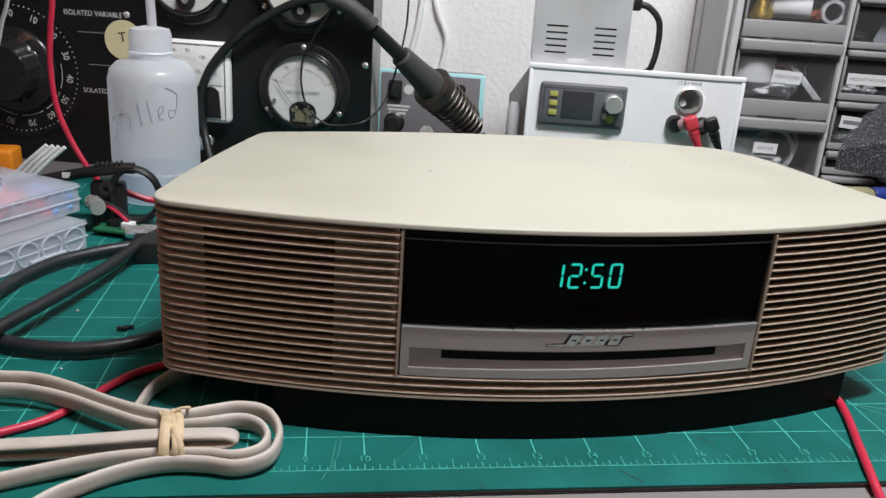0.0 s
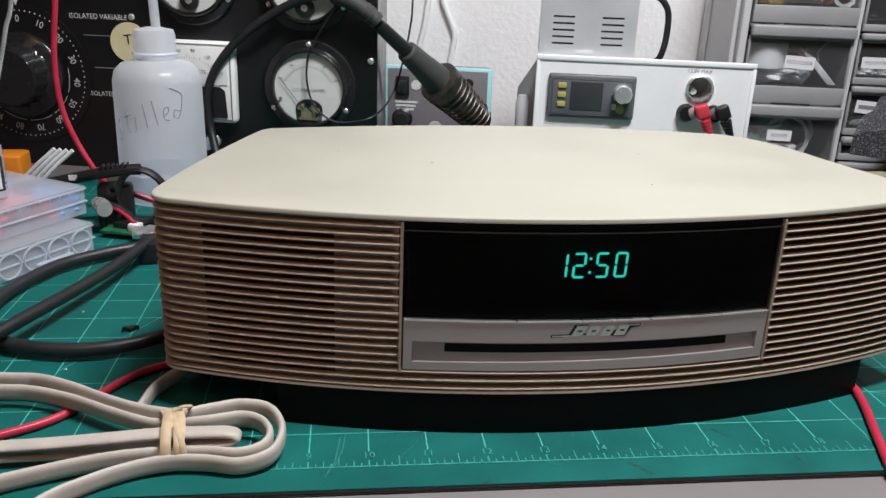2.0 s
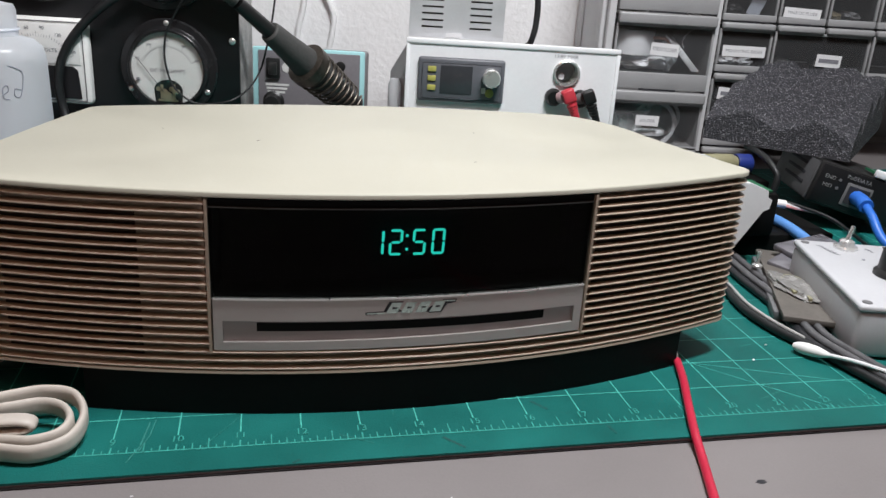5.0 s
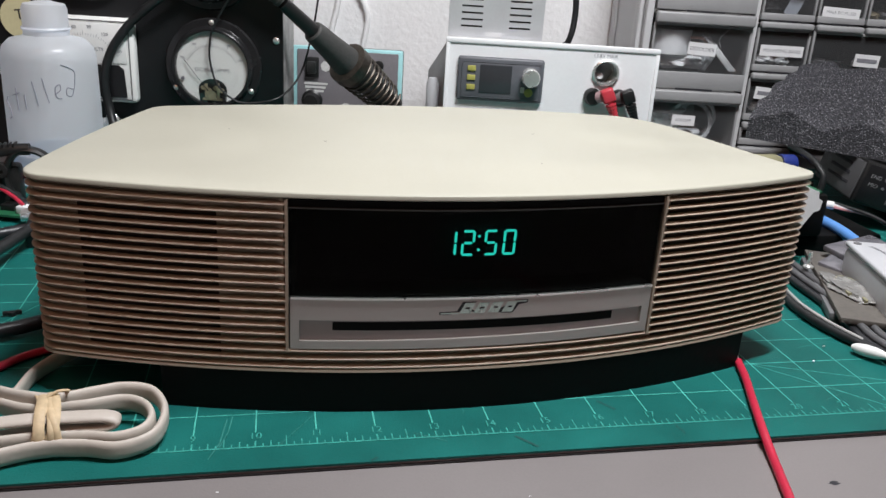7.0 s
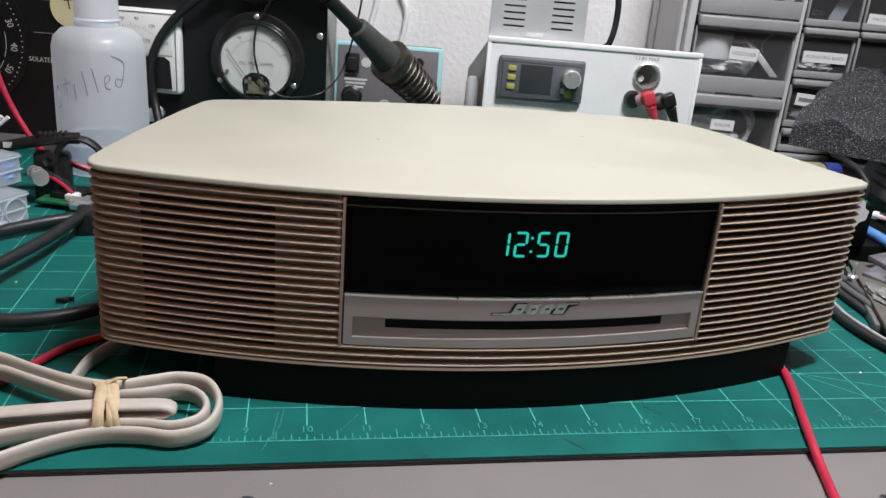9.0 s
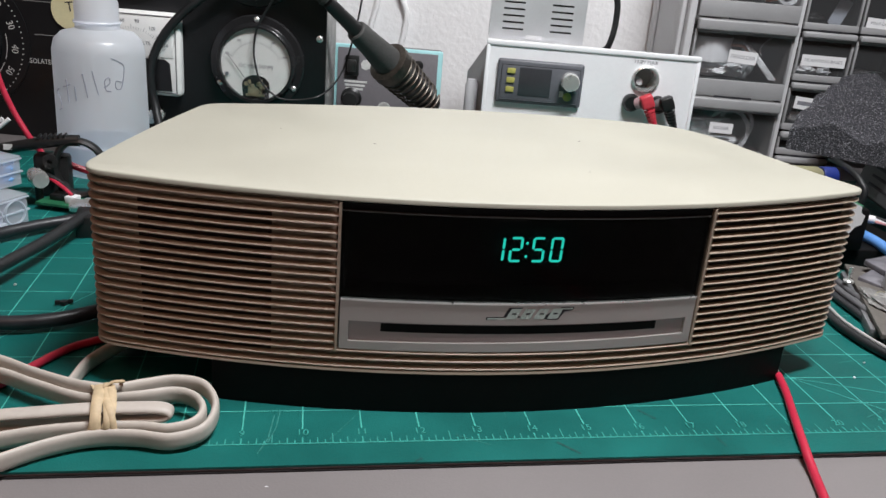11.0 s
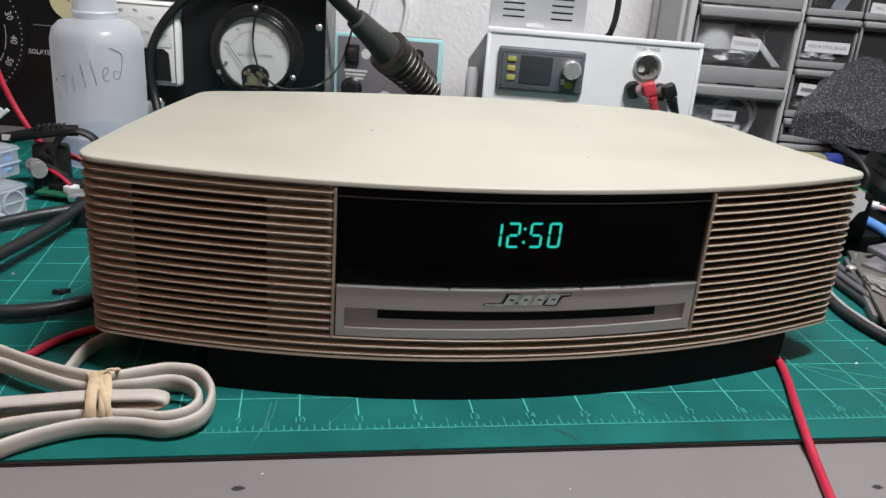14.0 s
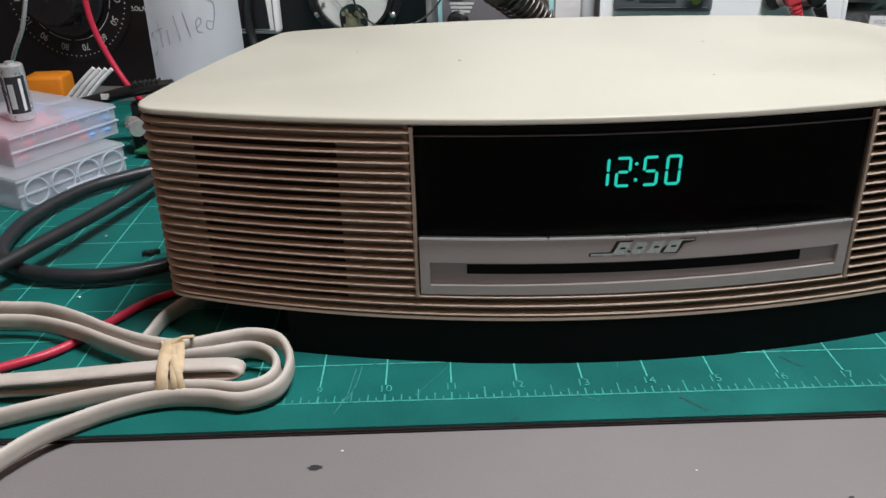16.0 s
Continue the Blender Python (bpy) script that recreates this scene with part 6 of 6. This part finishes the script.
for k, mc in enumerate((material("pink_wire", (0.62, 0.28, 0.28), 0.5, vary=0.1, scale=100), M_LABEL, M_BLACKRUB)):
    part("wire", tube([(0.275, 0.235, 0.028), (0.310, 0.2360, 0.033 + 0.001 * k), (0.336, 0.2285 + 0.002 * k, 0.031 + 0.0015 * k), (0.350, 0.221, 0.030 + 0.001 * k), (0.365, 0.205 - 0.003 * k, 0.028), (0.39, 0.18, 0.010)], 0.0012, 7, 6), mc, pw)
part("paper_collar", sweep([Vector((0.330, 0.2320, 0.0325)), Vector((0.342, 0.2255, 0.0320))], ring_profile(0.0030, 10)), M_LABEL, pw)
base = part("black_carton", box(0.288, 0.360, 0.276, 0.322, 0.016, 0.0360, 0.002), M_BASE)
tagged(base, "black carton under a lying bottle and a bag", "carton")
marker = thing("glue_bottle", "pale yellow bottle with a dark blue cap lying on a carton", "bottle", pose(0.2960, 0.300, 0.0442, 0, 90, 0) @ Matrix.Diagonal((0.74, 0.74, 1, 1)))
part("bottle", lathe([(0.0, 0.014), (0.0095, 0.014), (0.0108, 0.016), (0.0108, 0.040), (0.0085, 0.0445), (0.0, 0.0445)], seg=24), M_PALEYEL, marker)
part("cap", lathe([(0.0, 0.0446), (0.0105, 0.0446), (0.0110, 0.0460), (0.0108, 0.0570), (0.0090, 0.0585), (0.0, 0.0585)], seg=24), M_NAVY, marker, "dark blue cap")
crumple("plastic_bag", (0.022, 0.009, 0.0085), (0.2400, 0.3370, 0.0460), M_BAG, "crumpled clear bag on a black carton", "plastic bag", 31)
gpc = part("green_board", box(-0.014, 0.014, -0.010, 0.010, 0, 0.0018), M_PCB)
gpc.matrix_world = pose(0.297, 0.208, 0.0505, 8, 6, 20)
tagged(gpc, "edge of a green circuit board on the pile", "circuit board")
stackbox = part("black_case", box(0.250, 0.372, 0.204, 0.345, 0.0, 0.016, 0.002), M_BASE)
tagged(stackbox, "flat black plastic case under the cables", "plastic case")
post = part("black_support", box(0.280, 0.318, 0.200, 0.222, 0.016, 0.0480, 0.003), M_BASE)
tagged(post, "black plastic block under the circuit board", "block")

wedge = thing("white_plug_wedge", "white tapered plastic plug standing behind the radio", "plug")
wp = part("wedge", slab([(0.2600, 0.0001), (0.2680, 0.0001), (0.2830, 0.0200), (0.2962, 0.0400), (0.3005, 0.0415), (0.3015, 0.0480), (0.2980, 0.0500), (0.2975, 0.0545), (0.2830, 0.0600), (0.2740, 0.0600)], 0, 0.009), M_LABEL, wedge)
wp.matrix_local = pose(0, 0.194, 0, 90, 0, 0)

M_BOXWHITE = material("white_moulded_plastic", (0.52, 0.525, 0.545), 0.38, vary=0.05, scale=40)
WB = pose(0.2715, 0.048, 0.0010, 0, 0, -15.6)
pbox = thing("project_box", "white plastic project box with a toggle switch and black knob", "project box", WB)
part("box_body", box(0, 0.062, 0, 0.108, 0.0, 0.0262, 0.0028, 3), M_BOXWHITE, pbox, "white box body")
part("box_lid", box(-0.0006, 0.0626, -0.0006, 0.1086, 0.0266, 0.0304, 0.0016, 3), M_BOXWHITE, pbox, "white lid")
for x, y in ((0.005, 0.005), (0.057, 0.005), (0.005, 0.103), (0.057, 0.103)):
    part("lid_screw", lathe([(0.0026, 0.0304), (0.0026, 0.0308), (0.0012, 0.0311), (0.0, 0.0309)], (x, y, 0), 14), M_GREYPL, pbox)
sw = part("toggle_switch", lathe([(0.0075, 0.0304), (0.0075, 0.0318), (0.0050, 0.0322), (0.0046, 0.0355), (0.0030, 0.0365), (0.0, 0.0365)], (0.0285, 0.0970, 0), 24), M_CHROME, pbox, "chrome toggle switch")
part("toggle_lever", tube([(0.0285, 0.0970, 0.036), (0.0299, 0.0977, 0.0405), (0.0310, 0.0982, 0.0452)], 0.0014, 10, 4), M_CHROME, sw)
part("knob", lathe([(0.0125, 0.0304), (0.0125, 0.0325), (0.0105, 0.0345), (0.0098, 0.0455), (0.0085, 0.0465), (0.0, 0.0465)], (0.0400, 0.0510, 0), 32), M_BLACKPL, pbox, "black control knob")
part("box_writing", letters("STANDBY", 0.0042, pose(0.0150, 0.0900, 0.0306, 0, 0, -68), 0.00004), M_INKGREY, pbox, smooth=False)
part("box_writing", letters("ON", 0.0042, pose(0.0425, 0.0950, 0.0306, 0, 0, -68), 0.00004), M_INKGREY, pbox, smooth=False)
part("lid_mark", cyl((0.0315, 0.0760, 0.0304), 0.0010, 0.0004, "z", 10), M_INKGREY, pbox)

c1 = thing("black_cable", "black cable curving along the mat beside the bundle", "cable")
part("cable", tube([(0.268, 0.205, 0.0032), (0.256, 0.165, 0.0032), (0.2475, 0.131, 0.0032), (0.2435, 0.106, 0.0032), (0.2455, 0.082, 0.0032), (0.2515, 0.062, 0.0032), (0.2575, 0.045, 0.0032), (0.266, 0.010, 0.0032), (0.29, -0.06, 0.0025)], 0.0028, 12, 8), M_BLACKRUB, c1)
c3 = thing("thin_pale_wire", "thin pale grey wire lying along a black cable", "wire")
part("wire", tube([(0.266, 0.195, 0.0062), (0.2550, 0.160, 0.0062), (0.2490, 0.131, 0.0062), (0.2455, 0.108, 0.0062), (0.2478, 0.084, 0.0058), (0.2555, 0.066, 0.0040), (0.2600, 0.050, 0.0030)], 0.0010, 8, 8), M_PALEWIRE, c3)
for k in range(5):
    c2 = thing("grey_cable", "dark grey cable in a bundle beside the white box", "cable", None, "bundled grey cables")
    o = 0.0036 * k
    z = 0.0030 + (0.0032 if k % 2 else 0)
    part("cable", tube([(0.275 + o, 0.215, z), (0.2715 + o, 0.178, z), (0.2685 + o, 0.150, z), (0.2665 + o, 0.115, z), (0.2610 + o, 0.085, z), (0.2570 + o * 0.95, 0.062, z), (0.2600 + o * 0.9, 0.038, z), (0.268 + o * 0.8, 0.0, z), (0.285 + o * 0.8, -0.06, z)], (0.0026, 0.0023, 0.0027, 0.0022, 0.0025)[k], 12, 8), (M_GREYCABLE, M_MIDCABLE, M_GREYCABLE, M_MIDCABLE, M_BLACKRUB)[k], c2)
bandt = thing("pale_cable_tie", "pale yellow strap lying on cardboard", "strap")
part("strap", sweep(smooth_path([(0.276, 0.108, 0.012), (0.279, 0.122, 0.012), (0.282, 0.131, 0.0125), (0.288, 0.1335, 0.0125), (0.292, 0.127, 0.0125), (0.288, 0.117, 0.0125), (0.283, 0.1085, 0.012), (0.280, 0.098, 0.0115)], 6), [(-0.0010, 0.0014), (0.0010, 0.0014), (0.0010, -0.0014), (-0.0010, -0.0014)]), M_PALEYEL, bandt)
card = part("cardboard_piece", box(-0.03, 0.03, -0.06, 0.06, 0, 0.0035, 0.0005), M_TAN)
card.matrix_world = pose(0.304, 0.125, 0.0065, 0, 0, -24)
tagged(card, "brown cardboard piece under the white box", "cardboard")
crumple("clear_film", (0.011, 0.024, 0.0034), (0.2560, 0.1720, 0.0118), M_FILM, "crumpled clear film lying on cardboard", "film", 41, 14)
crumple("clear_film", (0.008, 0.014, 0.0030), (0.2700, 0.1480, 0.0116), M_BLISTER, "scrap of grey film lying on cardboard", "film", 43, -20)
cardlift = part("grey_tray", box(-0.035, 0.035, -0.05, 0.05, 0, 0.0062, 0.001), M_GREYPL)
cardlift.matrix_world = pose(0.308, 0.128, 0.0001, 0, 0, -24)
tagged(cardlift, "flat grey tray on the mat", "tray")
for k, (x, y, z, r) in enumerate(((0.318, 0.160, 0.012, 30), (0.330, 0.168, 0.015, 12))):
    bl = part("blister_pack", box(-0.022, 0.022, -0.016, 0.016, 0, 0.0045, 0.001), M_BLISTER)
    bl.matrix_world = pose(x, y, z - 0.003 * (1 - k), 4, -5, r)
    tagged(bl, "clear blister pack on the pile", "packaging", "blister packs")
scr = thing("machine_screw", "small silver machine screw standing on its head", "screw", pose(0.2810, 0.1580, 0.0102))
part("screw_head", lathe([(0.0, 0), (0.0034, 0.0), (0.0034, 0.0012), (0.0022, 0.0022), (0.0, 0.0024)], seg=16), M_CHROME, scr)
part("screw_shank", cyl((0, 0, 0.002), 0.0013, 0.0085, "z", 12), M_CHROME, scr)
swab = thing("cotton_swab", "cotton swab lying across the cables", "cotton swab")
tip = part("cotton_tip", lathe([(0.0, 0.0), (0.0016, 0.0006), (0.0028, 0.0030), (0.0034, 0.0075), (0.0032, 0.0130), (0.0022, 0.0175), (0.0011, 0.0205), (0.0, 0.0206)], seg=18), M_COTTON, swab, "white cotton tip")
tip.matrix_local = Matrix.Translation((0.2435, 0.0590, 0.0036)) @ Vector((0.50, -0.86, 0.10)).to_track_quat("Z", "Y").to_matrix().to_4x4()
part("stick", tube([(0.2530, 0.0425, 0.0056), (0.262, 0.0260, 0.0085), (0.280, -0.008, 0.0105)], 0.0011, 8, 4), M_LABEL, swab)
